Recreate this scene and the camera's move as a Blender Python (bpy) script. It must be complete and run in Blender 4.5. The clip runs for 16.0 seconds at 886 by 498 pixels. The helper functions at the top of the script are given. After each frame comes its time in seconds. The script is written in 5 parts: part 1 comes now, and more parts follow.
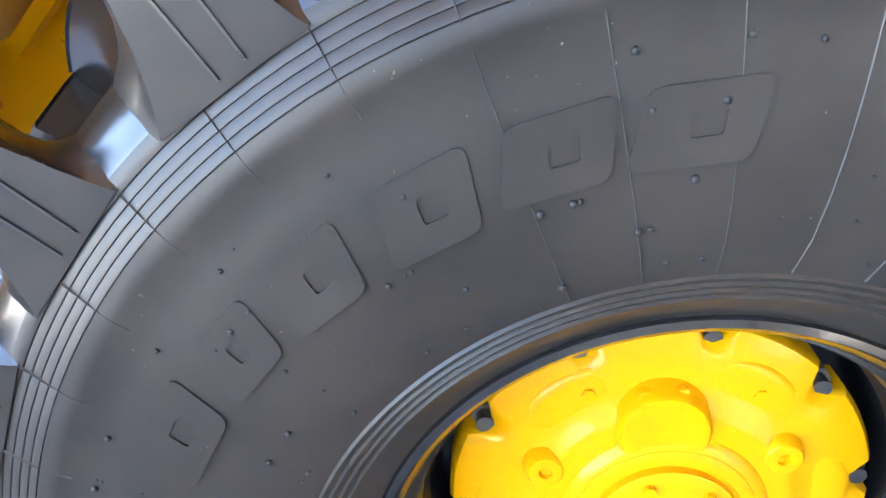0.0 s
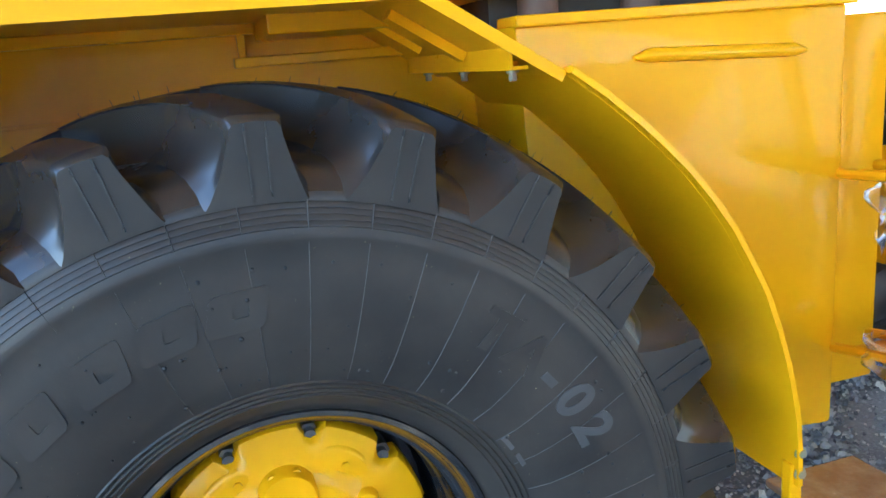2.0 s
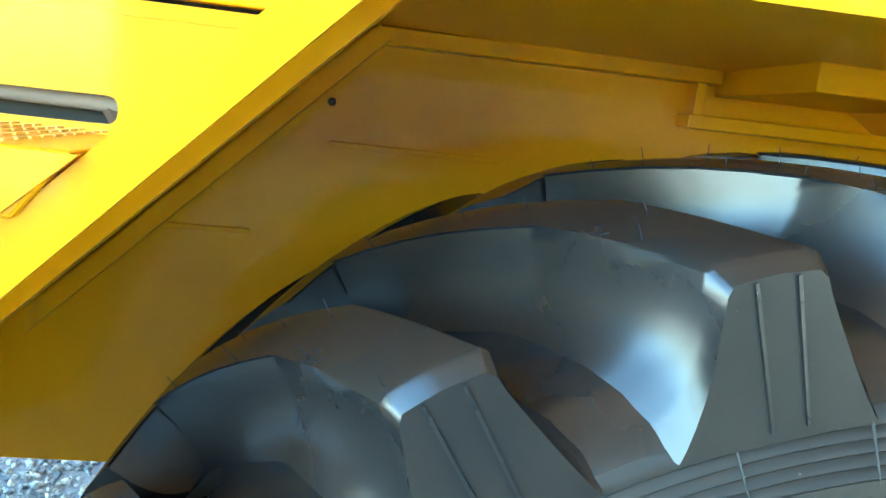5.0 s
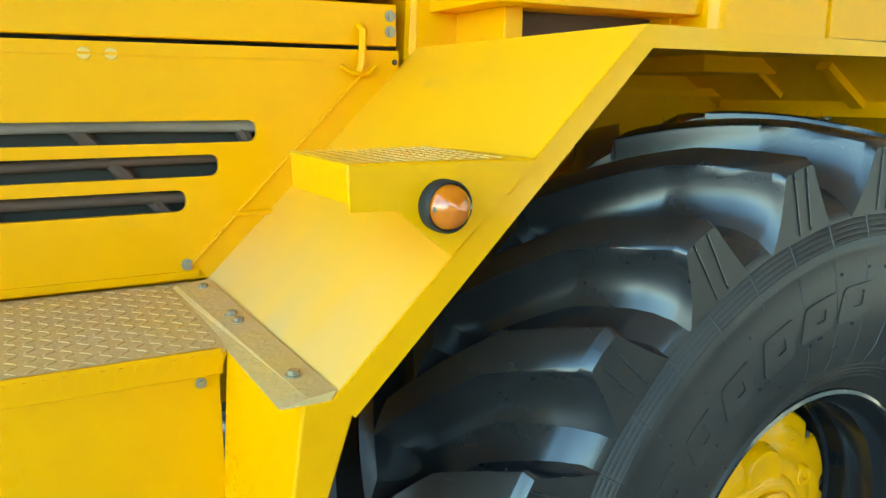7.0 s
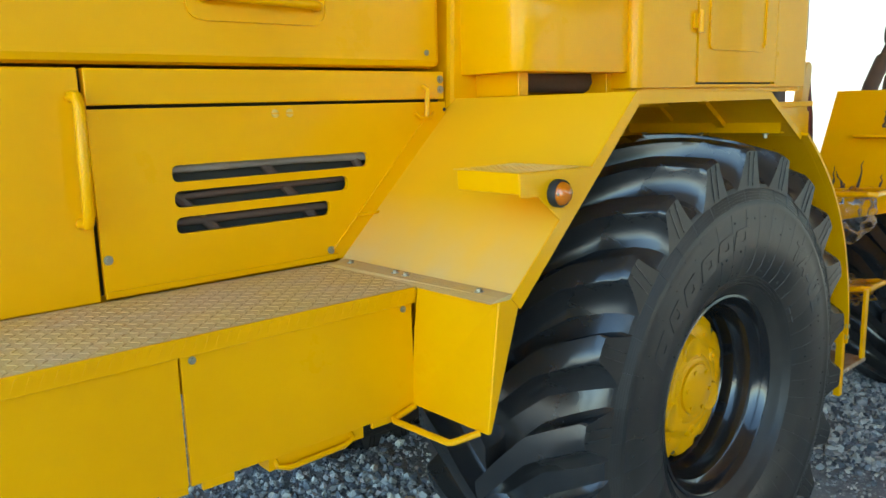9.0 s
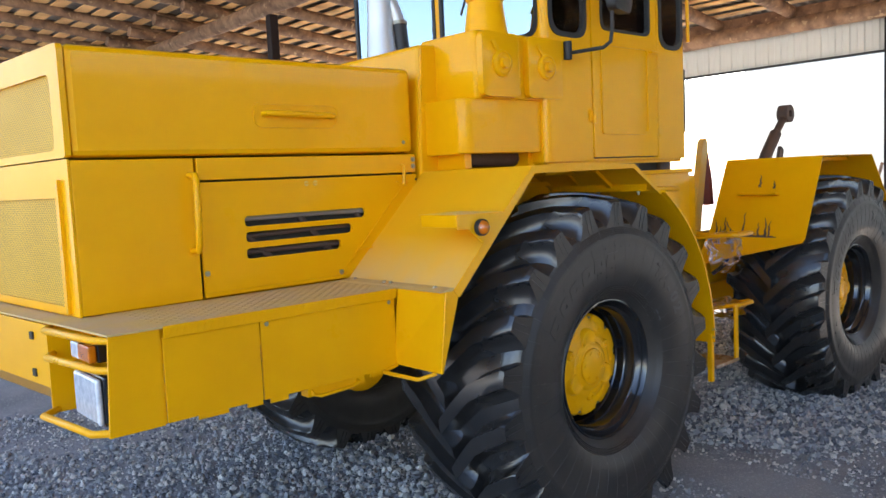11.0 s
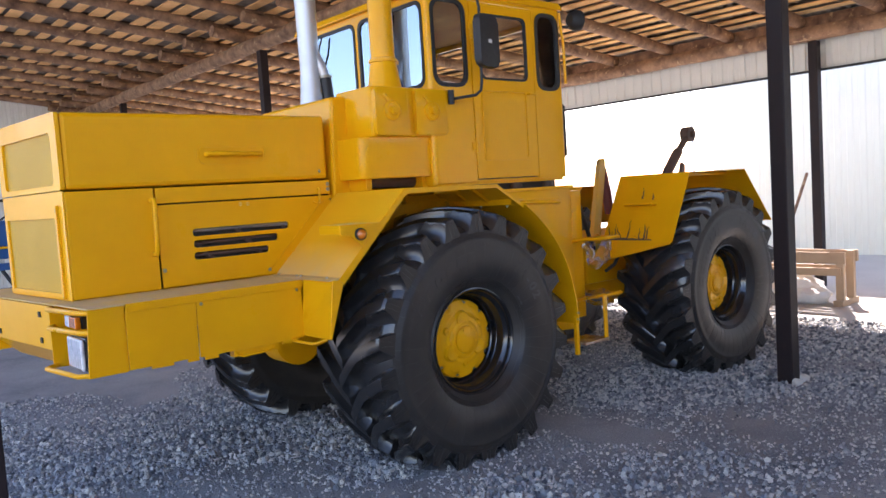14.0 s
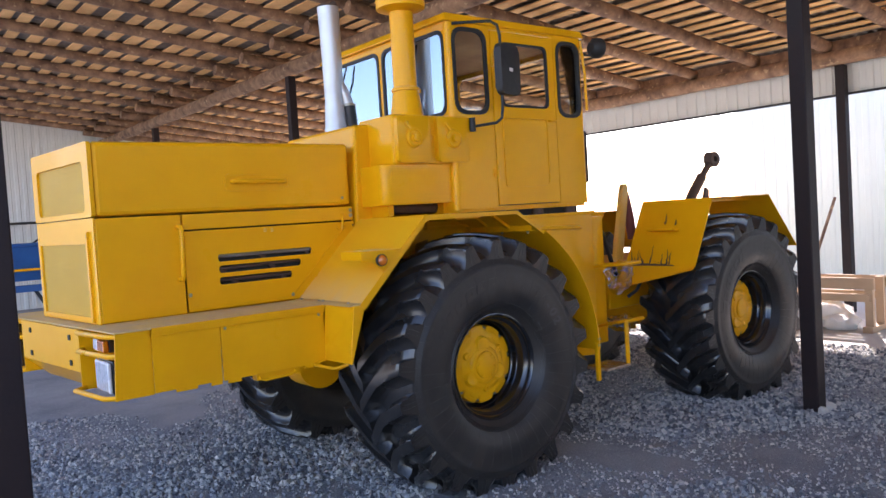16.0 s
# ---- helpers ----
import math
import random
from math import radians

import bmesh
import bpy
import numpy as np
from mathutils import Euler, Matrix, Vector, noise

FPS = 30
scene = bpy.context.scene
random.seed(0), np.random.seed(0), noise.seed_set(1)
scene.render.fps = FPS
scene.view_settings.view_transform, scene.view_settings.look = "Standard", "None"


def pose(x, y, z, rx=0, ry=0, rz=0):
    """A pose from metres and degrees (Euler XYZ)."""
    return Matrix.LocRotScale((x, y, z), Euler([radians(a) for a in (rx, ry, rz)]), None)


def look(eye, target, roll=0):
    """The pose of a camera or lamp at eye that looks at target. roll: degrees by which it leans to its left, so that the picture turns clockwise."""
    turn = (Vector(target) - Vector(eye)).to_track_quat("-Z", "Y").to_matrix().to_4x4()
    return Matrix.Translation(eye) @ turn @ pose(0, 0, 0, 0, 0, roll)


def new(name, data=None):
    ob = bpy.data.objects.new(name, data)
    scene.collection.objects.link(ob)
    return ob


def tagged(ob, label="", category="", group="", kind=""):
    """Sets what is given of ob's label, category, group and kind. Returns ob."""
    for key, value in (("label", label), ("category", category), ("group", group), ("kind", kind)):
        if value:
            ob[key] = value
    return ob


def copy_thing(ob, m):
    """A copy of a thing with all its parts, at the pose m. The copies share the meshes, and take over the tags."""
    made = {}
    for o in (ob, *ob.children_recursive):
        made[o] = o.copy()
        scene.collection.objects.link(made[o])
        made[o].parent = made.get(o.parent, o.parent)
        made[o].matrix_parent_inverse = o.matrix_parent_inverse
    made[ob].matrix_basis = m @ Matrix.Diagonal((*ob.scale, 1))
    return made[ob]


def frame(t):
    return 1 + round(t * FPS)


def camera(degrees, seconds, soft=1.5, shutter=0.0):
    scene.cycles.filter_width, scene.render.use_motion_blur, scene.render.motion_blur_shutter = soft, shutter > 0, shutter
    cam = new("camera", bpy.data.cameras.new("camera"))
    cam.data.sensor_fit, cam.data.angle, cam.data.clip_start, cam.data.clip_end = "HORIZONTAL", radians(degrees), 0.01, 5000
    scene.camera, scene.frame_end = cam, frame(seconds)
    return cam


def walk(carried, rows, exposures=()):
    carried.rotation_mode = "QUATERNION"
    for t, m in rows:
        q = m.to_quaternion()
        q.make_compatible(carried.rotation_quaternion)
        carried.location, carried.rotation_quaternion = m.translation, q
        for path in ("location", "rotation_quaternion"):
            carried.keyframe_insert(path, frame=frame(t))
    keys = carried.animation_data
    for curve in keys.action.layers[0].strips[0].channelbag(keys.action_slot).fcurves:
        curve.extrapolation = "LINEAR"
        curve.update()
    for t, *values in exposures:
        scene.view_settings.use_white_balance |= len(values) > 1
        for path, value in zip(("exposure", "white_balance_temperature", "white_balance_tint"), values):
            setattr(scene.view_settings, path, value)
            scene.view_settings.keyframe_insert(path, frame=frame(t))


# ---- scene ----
from mathutils.geometry import tessellate_polygon

cam = camera(59.4, 16.0)
EXPOSURES = [(0, 4.65, 6500, 16), (0.8, 4.5, 6350, 11), (1.5, 3.6, 5900, 6), (2.5, 3.85, 5700, 8), (3.0, 4.05, 5500, 10), (3.5, 5.5, 5200, 2), (3.8, 5.5, 5200, -4), (6, 3.32, 6000, -19), (7, 3.24, 6050, -18), (8.5, 2.85, 6250, -10), (11, 2.43, 6500, 16), (16, 2.13, 6250, 25)]
PATH = [
    (0, (-0.245, -1.94, 1.557), (-0.365, -0.143, 0.688), -3.5),
    (0.5, (-0.13, -2.054, 1.623), (-0.014, -0.204, 0.872), -6.9),
    (1, (-0.06, -2.335, 1.72), (0.472, -0.518, 1.076), -5.3),
    (1.5, (-0.08, -2.547, 1.747), (0.557, -0.719, 1.243), -5.7),
    (2, (-0.105, -2.555, 1.729), (0.451, -0.693, 1.256), -4.8),
    (2.2, (-0.191, -2.474, 1.737), (0.355, -0.607, 1.272), -3.7),
    (2.5, (-0.302, -2.31, 1.758), (0.212, -0.415, 1.381), -3.5),
    (2.8, (-0.345, -2.154, 1.771), (0.165, -0.254, 1.409), -2.9),
    (3, (-0.363, -2.002, 1.76), (0.154, -0.106, 1.387), -1.6),
    (3.5, (-0.338, -1.603, 1.692), (-0.242, 0.376, 1.459), 1.6),
    (3.7, (-0.334, -1.552, 1.684), (-0.366, 0.427, 1.434), 3.8),
    (5.8, (-0.896, -2.016, 1.722), (-0.331, -0.129, 1.378), 5.1),
    (6, (-0.99, -2.006, 1.708), (-0.359, -0.142, 1.349), 3.9),
    (6.5, (-1.213, -2.087, 1.731), (-0.401, -0.298, 1.357), 1.2),
    (7, (-1.432, -2.222, 1.755), (-0.477, -0.51, 1.361), 0.3),
    (7.5, (-1.652, -2.185, 1.738), (-0.655, -0.497, 1.341), 0.2),
    (8, (-1.863, -2.204, 1.778), (-0.822, -0.543, 1.38), -0.8),
    (8.5, (-2.189, -2.394, 1.794), (-0.901, -0.907, 1.435), -1.8),
    (8.7, (-2.308, -2.489, 1.827), (-1.013, -1.009, 1.461), -1.6),
    (10.8, (-3.246, -3.541, 1.843), (-1.927, -2.049, 1.653), -2.4),
    (11, (-3.286, -3.688, 1.82), (-1.956, -2.205, 1.64), -2.7),
    (11.5, (-3.384, -3.993, 1.809), (-2.011, -2.551, 1.621), -4.6),
    (12, (-3.591, -4.26, 1.824), (-2.215, -2.819, 1.648), -4.5),
    (12.5, (-3.674, -4.592, 1.803), (-2.325, -3.124, 1.642), -4.0),
    (13, (-3.69, -4.831, 1.833), (-2.399, -3.313, 1.666), -3.4),
    (13.5, (-3.694, -4.953, 1.837), (-2.392, -3.444, 1.676), -3.5),
    (14, (-3.554, -5.16, 1.822), (-2.263, -3.64, 1.676), -3.7),
    (14.5, (-3.546, -5.224, 1.843), (-2.269, -3.69, 1.711), -3.5),
    (15, (-3.549, -5.228, 1.847), (-2.296, -3.673, 1.741), -3.6),
    (15.5, (-3.553, -5.231, 1.854), (-2.305, -3.671, 1.764), -3.6),
    (16, (-3.554, -5.231, 1.851), (-2.312, -3.667, 1.765), -3.6),
]
walk(cam, [(t, look(eye, target, roll)) for t, eye, target, roll in PATH], EXPOSURES)


# ---- world and sun ----
world = bpy.data.worlds.new("sky")
scene.world = world
world.use_nodes = True
wn = world.node_tree.nodes
sky = wn.new("ShaderNodeTexSky")
sky.sky_type = "NISHITA"
sky.sun_disc = False
sky.sun_elevation = radians(39)
sky.sun_rotation = radians(61)
wn["Background"].inputs["Strength"].default_value = 0.15
world.node_tree.links.new(sky.outputs[0], wn["Background"].inputs["Color"])
sun = new("sun", bpy.data.lights.new("sun", "SUN"))
sun.data.energy, sun.data.angle, sun.data.color = 5.0, radians(0.6), (1.0, 0.95, 0.86)
SUN_AZ = radians(29)
sun.matrix_world = look((30 * math.cos(SUN_AZ), 30 * math.sin(SUN_AZ), 24.3), (0, 0, 0))

# ---- materials ----
MATS = {}


def rgb(c):
    return (*c, 1.0)


def material(name, colour, rough=0.5, metal=0.0, second=None, scale=8.0, amount=0.5, bump=0.0, bump_scale=60.0, spots=None, spot_scale=40.0, spot_at=0.68, coat=0.0, rough_var=0.08, spec=0.5):
    """A two-scale noise material: base colour mixed with a second one, fine bump, optional spots of a third colour."""
    m = bpy.data.materials.new(name)
    m.use_nodes = True
    nt = m.node_tree
    n, l = nt.nodes, nt.links
    p = n["Principled BSDF"]
    p.inputs["Metallic"].default_value = metal
    p.inputs["Coat Weight"].default_value = coat
    p.inputs["Coat Roughness"].default_value = 0.06
    p.inputs["Specular IOR Level"].default_value = spec
    tc = n.new("ShaderNodeTexCoord")
    big = n.new("ShaderNodeTexNoise")
    big.inputs["Scale"].default_value, big.inputs["Detail"].default_value, big.inputs["Roughness"].default_value = scale, 6, 0.6
    l.new(tc.outputs["Object"], big.inputs["Vector"])
    mix = n.new("ShaderNodeMix")
    mix.data_type = "RGBA"
    mix.inputs["A"].default_value = rgb(colour)
    mix.inputs["B"].default_value = rgb(second or tuple(c * 0.8 for c in colour))
    ramp = n.new("ShaderNodeMapRange")
    ramp.inputs["From Min"].default_value, ramp.inputs["From Max"].default_value = 0.35, 0.7
    ramp.inputs["To Max"].default_value = amount
    l.new(big.outputs["Fac"], ramp.inputs["Value"])
    l.new(ramp.outputs["Result"], mix.inputs["Factor"])
    out = mix.outputs["Result"]
    if spots:
        sp = n.new("ShaderNodeTexNoise")
        sp.inputs["Scale"].default_value, sp.inputs["Detail"].default_value = spot_scale, 3
        l.new(tc.outputs["Object"], sp.inputs["Vector"])
        r2 = n.new("ShaderNodeMapRange")
        r2.inputs["From Min"].default_value, r2.inputs["From Max"].default_value = spot_at, spot_at + 0.06
        l.new(sp.outputs["Fac"], r2.inputs["Value"])
        mx = n.new("ShaderNodeMix")
        mx.data_type = "RGBA"
        mx.inputs["B"].default_value = rgb(spots)
        l.new(out, mx.inputs["A"])
        l.new(r2.outputs["Result"], mx.inputs["Factor"])
        out = mx.outputs["Result"]
    l.new(out, p.inputs["Base Color"])
    rr = n.new("ShaderNodeMapRange")
    rr.inputs["To Min"].default_value, rr.inputs["To Max"].default_value = max(0.02, rough - rough_var), min(1.0, rough + rough_var)
    l.new(big.outputs["Fac"], rr.inputs["Value"])
    l.new(rr.outputs["Result"], p.inputs["Roughness"])
    if bump > 0:
        fine = n.new("ShaderNodeTexNoise")
        fine.inputs["Scale"].default_value, fine.inputs["Detail"].default_value = bump_scale, 4
        l.new(tc.outputs["Object"], fine.inputs["Vector"])
        b = n.new("ShaderNodeBump")
        b.inputs["Strength"].default_value, b.inputs["Distance"].default_value = bump, 0.01
        l.new(fine.outputs["Fac"], b.inputs["Height"])
        l.new(b.outputs["Normal"], p.inputs["Normal"])
    return m


def dust_foot(m):
    """Beige dust that has settled in a ragged patch at the foot of a sloping sheet."""
    n, l = m.node_tree.nodes, m.node_tree.links
    bsdf = n["Principled BSDF"]
    old = bsdf.inputs["Base Color"].links[0].from_socket
    tc, sep, nz = n.new("ShaderNodeTexCoord"), n.new("ShaderNodeSeparateXYZ"), n.new("ShaderNodeTexNoise")
    nz.inputs["Scale"].default_value, nz.inputs["Detail"].default_value = 7.0, 7
    l.new(tc.outputs["Object"], sep.inputs["Vector"])
    l.new(tc.outputs["Object"], nz.inputs["Vector"])
    low, add, mix = n.new("ShaderNodeMapRange"), n.new("ShaderNodeMath"), n.new("ShaderNodeMix")
    low.inputs["From Min"].default_value, low.inputs["From Max"].default_value = 1.56, 1.33
    low.inputs["To Max"].default_value = 1.0
    l.new(sep.outputs["Z"], low.inputs["Value"])
    add.operation, add.use_clamp = "MULTIPLY", True
    l.new(low.outputs["Result"], add.inputs[0])
    l.new(nz.outputs["Fac"], add.inputs[1])
    mix.data_type = "RGBA"
    mix.inputs["B"].default_value = (0.60, 0.46, 0.24, 1)
    l.new(old, mix.inputs["A"])
    l.new(add.outputs["Value"], mix.inputs["Factor"])
    l.new(mix.outputs["Result"], bsdf.inputs["Base Color"])
    return m


PAINT = material("yellow_paint", (0.83, 0.385, 0.0005), 0.30, second=(0.75, 0.33, 0.0005), scale=2.2, amount=0.7, bump=0.05, bump_scale=7, coat=0.20, spec=0.10)
PAINT_DUSTY = material("yellow_paint_dusty", (0.80, 0.40, 0.006), 0.5, second=(0.62, 0.47, 0.24), scale=3.0, amount=0.75, bump=0.06, bump_scale=30, coat=0.05)
PAINT_FILM = dust_foot(material("yellow_paint_dust_film", (0.84, 0.40, 0.002), 0.36, second=(0.80, 0.43, 0.02), scale=1.6, amount=0.5, bump=0.04, bump_scale=8, coat=0.25, spec=0.2))
DUST = material("dusty_tread_plate", (0.56, 0.37, 0.165), 0.8, second=(0.64, 0.40, 0.07), scale=5, amount=0.8, bump=0.2, bump_scale=80)
RUBBER = material("tyre_rubber", (0.0225, 0.0203, 0.0190), 0.40, second=(0.047, 0.040, 0.034), scale=4, amount=0.9, bump=0.05, bump_scale=40, spots=(0.24, 0.21, 0.11), spot_scale=150, spot_at=0.735, rough_var=0.16, spec=0.36)
RUBBER_MARK = material("rubber_worn_marking", (0.055, 0.055, 0.055), 0.6, scale=20)
RUBBER_LINE = material("rubber_mould_line", (0.085, 0.083, 0.08), 0.6, second=(0.04, 0.04, 0.04), scale=9, amount=1.0)
RUBBER_LUG = material("tread_rubber", (0.014, 0.0138, 0.0145), 0.26, second=(0.036, 0.032, 0.029), scale=2.5, amount=0.5, bump=0.03, bump_scale=45, spots=(0.20, 0.18, 0.08), spot_scale=190, spot_at=0.765, rough_var=0.08, spec=0.75)
BLACK = material("black_enamel", (0.012, 0.012, 0.013), 0.18, scale=6, coat=0.5, bump=0.05, bump_scale=12)
SEAL = material("window_rubber", (0.015, 0.015, 0.015), 0.6, scale=30)
DARK = material("dark_parts_and_shade", (0.03, 0.026, 0.02), 0.8, scale=10)
STEEL = material("zinc_bolt", (0.40, 0.36, 0.27), 0.45, metal=0.8, scale=40)
NUTSTEEL = material("dark_nut_steel", (0.20, 0.19, 0.18), 0.4, metal=0.9, scale=40)
SILVER = material("silver_painted_pipe", (0.55, 0.54, 0.53), 0.38, metal=0.6, second=(0.45, 0.43, 0.42), scale=5, bump=0.05)
POST = material("dark_brown_painted_steel", (0.016, 0.010, 0.011), 0.5, second=(0.026, 0.015, 0.013), spec=0.22, scale=5, bump=0.1, bump_scale=40)
WOOD = material("old_brown_timber", (0.34, 0.20, 0.115), 0.85, second=(0.085, 0.045, 0.03), scale=4.5, amount=1.0, bump=0.8, bump_scale=25, spots=(0.42, 0.28, 0.16), spot_scale=11, spot_at=0.62)
BOARD = material("sawn_board", (0.86, 0.53, 0.22), 0.85, second=(0.58, 0.32, 0.12), scale=2.5, amount=1.0, bump=0.3, bump_scale=30)
SLATE = material("corrugated_roof_sheet", (0.30, 0.25, 0.20), 0.9, second=(0.16, 0.13, 0.11), scale=4, amount=0.8, bump=0.2)
SHEET = material("pale_profiled_sheet", (0.62, 0.62, 0.58), 0.45, second=(0.55, 0.55, 0.52), scale=1.5, bump=0.04)
CREAM = material("cream_profiled_sheet", (0.80, 0.77, 0.63), 0.5, second=(0.76, 0.72, 0.58), scale=1.0, bump=0.03)
BLUE = material("blue_paint", (0.02, 0.10, 0.30), 0.4, second=(0.015, 0.07, 0.22), scale=3, bump=0.05)
SOIL = material("gravelly_ground", (0.28, 0.28, 0.28), 0.95, second=(0.14, 0.145, 0.16), scale=0.9, amount=1.0, bump=1.0, bump_scale=60, spots=(0.33, 0.33, 0.32), spot_scale=60, spot_at=0.58)


def lightened_yard(m):
    """Outside the roof the stone gives way to pale dust, lightened further for sunlit glare and bounce."""
    n, l = m.node_tree.nodes, m.node_tree.links
    bsdf = n["Principled BSDF"]
    old = bsdf.inputs["Base Color"].links[0].from_socket
    tc, sep = n.new("ShaderNodeTexCoord"), n.new("ShaderNodeSeparateXYZ")
    l.new(tc.outputs["Object"], sep.inputs["Vector"])
    last = None
    # The -x and -y ranges are added out of view, to bounce light inwards.
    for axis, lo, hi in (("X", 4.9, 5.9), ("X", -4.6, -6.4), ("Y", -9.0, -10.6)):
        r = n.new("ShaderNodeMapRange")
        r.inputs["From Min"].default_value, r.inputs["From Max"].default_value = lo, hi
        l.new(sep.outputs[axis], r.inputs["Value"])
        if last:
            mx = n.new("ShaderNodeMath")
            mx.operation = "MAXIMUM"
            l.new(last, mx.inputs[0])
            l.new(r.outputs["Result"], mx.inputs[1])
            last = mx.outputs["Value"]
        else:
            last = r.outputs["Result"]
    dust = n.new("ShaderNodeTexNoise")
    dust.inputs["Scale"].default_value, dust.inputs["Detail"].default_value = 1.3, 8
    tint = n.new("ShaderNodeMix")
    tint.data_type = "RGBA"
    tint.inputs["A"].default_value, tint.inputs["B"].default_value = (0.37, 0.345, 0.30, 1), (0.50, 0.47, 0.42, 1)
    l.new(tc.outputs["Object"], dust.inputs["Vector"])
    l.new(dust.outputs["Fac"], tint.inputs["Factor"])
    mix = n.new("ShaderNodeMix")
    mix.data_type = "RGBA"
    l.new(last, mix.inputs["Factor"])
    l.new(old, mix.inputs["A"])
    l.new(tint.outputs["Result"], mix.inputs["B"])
    l.new(mix.outputs["Result"], bsdf.inputs["Base Color"])


lightened_yard(SOIL)
MESHY = material("fine_grille_mesh", (0.66, 0.36, 0.015), 0.5, second=(0.56, 0.31, 0.02), scale=3, spec=0.2)


def perforate(m, pitch):
    """Small round holes in rows, in the sheet's own plane (y and z)."""
    n, l = m.node_tree.nodes, m.node_tree.links
    bsdf = n["Principled BSDF"]
    old = bsdf.inputs["Base Color"].links[0].from_socket
    tc, mp, vo, rg, mx = n.new("ShaderNodeTexCoord"), n.new("ShaderNodeMapping"), n.new("ShaderNodeTexVoronoi"), n.new("ShaderNodeMapRange"), n.new("ShaderNodeMix")
    mp.inputs["Scale"].default_value = (0.0, 1.0 / pitch, 1.0 / pitch)
    mp.inputs["Rotation"].default_value = (radians(45), 0, 0)
    vo.inputs["Scale"].default_value, vo.inputs["Randomness"].default_value = 1.0, 0.0
    rg.inputs["From Min"].default_value, rg.inputs["From Max"].default_value = 0.36, 0.28
    rg.inputs["To Max"].default_value = 0.8
    mx.data_type = "RGBA"
    mx.inputs["B"].default_value = (0.10, 0.07, 0.02, 1)
    l.new(tc.outputs["Object"], mp.inputs["Vector"])
    l.new(mp.outputs["Vector"], vo.inputs["Vector"])
    l.new(vo.outputs["Distance"], rg.inputs["Value"])
    l.new(rg.outputs["Result"], mx.inputs["Factor"])
    l.new(old, mx.inputs["A"])
    l.new(mx.outputs["Result"], bsdf.inputs["Base Color"])


perforate(MESHY, 0.013)
AMBER = material("amber_lens", (0.66, 0.17, 0.004), 0.10, second=(0.40, 0.085, 0.003), scale=24, coat=1.0, spec=0.5)
LAMPGLASS = material("lamp_glass", (0.86, 0.88, 0.90), 0.18, second=(0.55, 0.58, 0.62), scale=30, amount=1.0, coat=1.0, metal=0.3, bump=0.25, bump_scale=35)
SACK = material("white_sack", (0.72, 0.71, 0.68), 0.7, second=(0.55, 0.53, 0.5), scale=6, bump=0.3)
PLANK = material("pale_plank", (0.42, 0.30, 0.19), 0.8, second=(0.30, 0.20, 0.12), scale=4, bump=0.3)
FILM_BROWN = material("brown_wrapping_film", (0.30, 0.17, 0.09), 0.25, second=(0.42, 0.30, 0.2), scale=14, amount=1.0, bump=0.5, bump_scale=20, coat=0.5)
RUST = material("rusty_oily_steel", (0.10, 0.055, 0.035), 0.7, second=(0.05, 0.04, 0.035), scale=8, bump=0.2)
HOSE = material("black_hose", (0.015, 0.015, 0.016), 0.5, scale=20)
RED = material("dark_red_paint", (0.16, 0.03, 0.02), 0.5, scale=8)


def glass_material(name, tint, gloss_ior, sheen=(1.0, 1.0, 1.0), rough=0.02):
    m = bpy.data.materials.new(name)
    m.use_nodes = True
    n, l = m.node_tree.nodes, m.node_tree.links
    n.remove(n["Principled BSDF"])
    t, g, f, x = n.new("ShaderNodeBsdfTransparent"), n.new("ShaderNodeBsdfGlossy"), n.new("ShaderNodeFresnel"), n.new("ShaderNodeMixShader")
    t.inputs["Color"].default_value = rgb(tint)
    g.inputs["Roughness"].default_value = rough
    g.inputs["Color"].default_value = rgb(sheen)
    f.inputs["IOR"].default_value = gloss_ior
    l.new(f.outputs[0], x.inputs[0])
    l.new(t.outputs[0], x.inputs[1])
    l.new(g.outputs[0], x.inputs[2])
    l.new(x.outputs[0], n["Material Output"].inputs["Surface"])
    return m


GLASS = glass_material("window_glass", (0.90, 0.92, 0.90), 1.33)
SCREEN = glass_material("tinted_windscreen", (0.62, 0.76, 0.84), 4.5, (0.80, 0.92, 1.0))
FILM = glass_material("clear_plastic_film", (0.90, 0.90, 0.89), 1.35, (0.9, 0.9, 0.9), 0.22)

# ---- mesh helpers ----


def part(name, bm, mat, parent=None, label="", smooth=False):
    me = bpy.data.meshes.new(name)
    bmesh.ops.recalc_face_normals(bm, faces=bm.faces)
    bm.to_mesh(me)
    bm.free()
    if smooth:
        me.polygons.foreach_set("use_smooth", [True] * len(me.polygons))
        me.set_sharp_from_angle(angle=radians(38))
    me.materials.append(mat)
    ob = new(name, me)
    ob.parent = parent
    if label:
        tagged(ob, label)
    return ob


def share(name, me, parent, m):
    ob = new(name, me)
    ob.parent = parent
    ob.matrix_basis = m
    return ob


def box(x0, x1, y0, y1, z0, z1, bevel=0.0, bm=None):
    bm = bm or bmesh.new()
    vs = [bm.verts.new(p) for p in ((x0, y0, z0), (x1, y0, z0), (x1, y1, z0), (x0, y1, z0), (x0, y0, z1), (x1, y0, z1), (x1, y1, z1), (x0, y1, z1))]
    fs = [bm.faces.new([vs[i] for i in q]) for q in ((3, 2, 1, 0), (4, 5, 6, 7), (0, 1, 5, 4), (1, 2, 6, 5), (2, 3, 7, 6), (3, 0, 4, 7))]
    if bevel > 0:
        es = list({e for f in fs for e in f.edges})
        bmesh.ops.bevel(bm, geom=es, offset=bevel, segments=2, affect="EDGES", profile=0.5)
    return bm


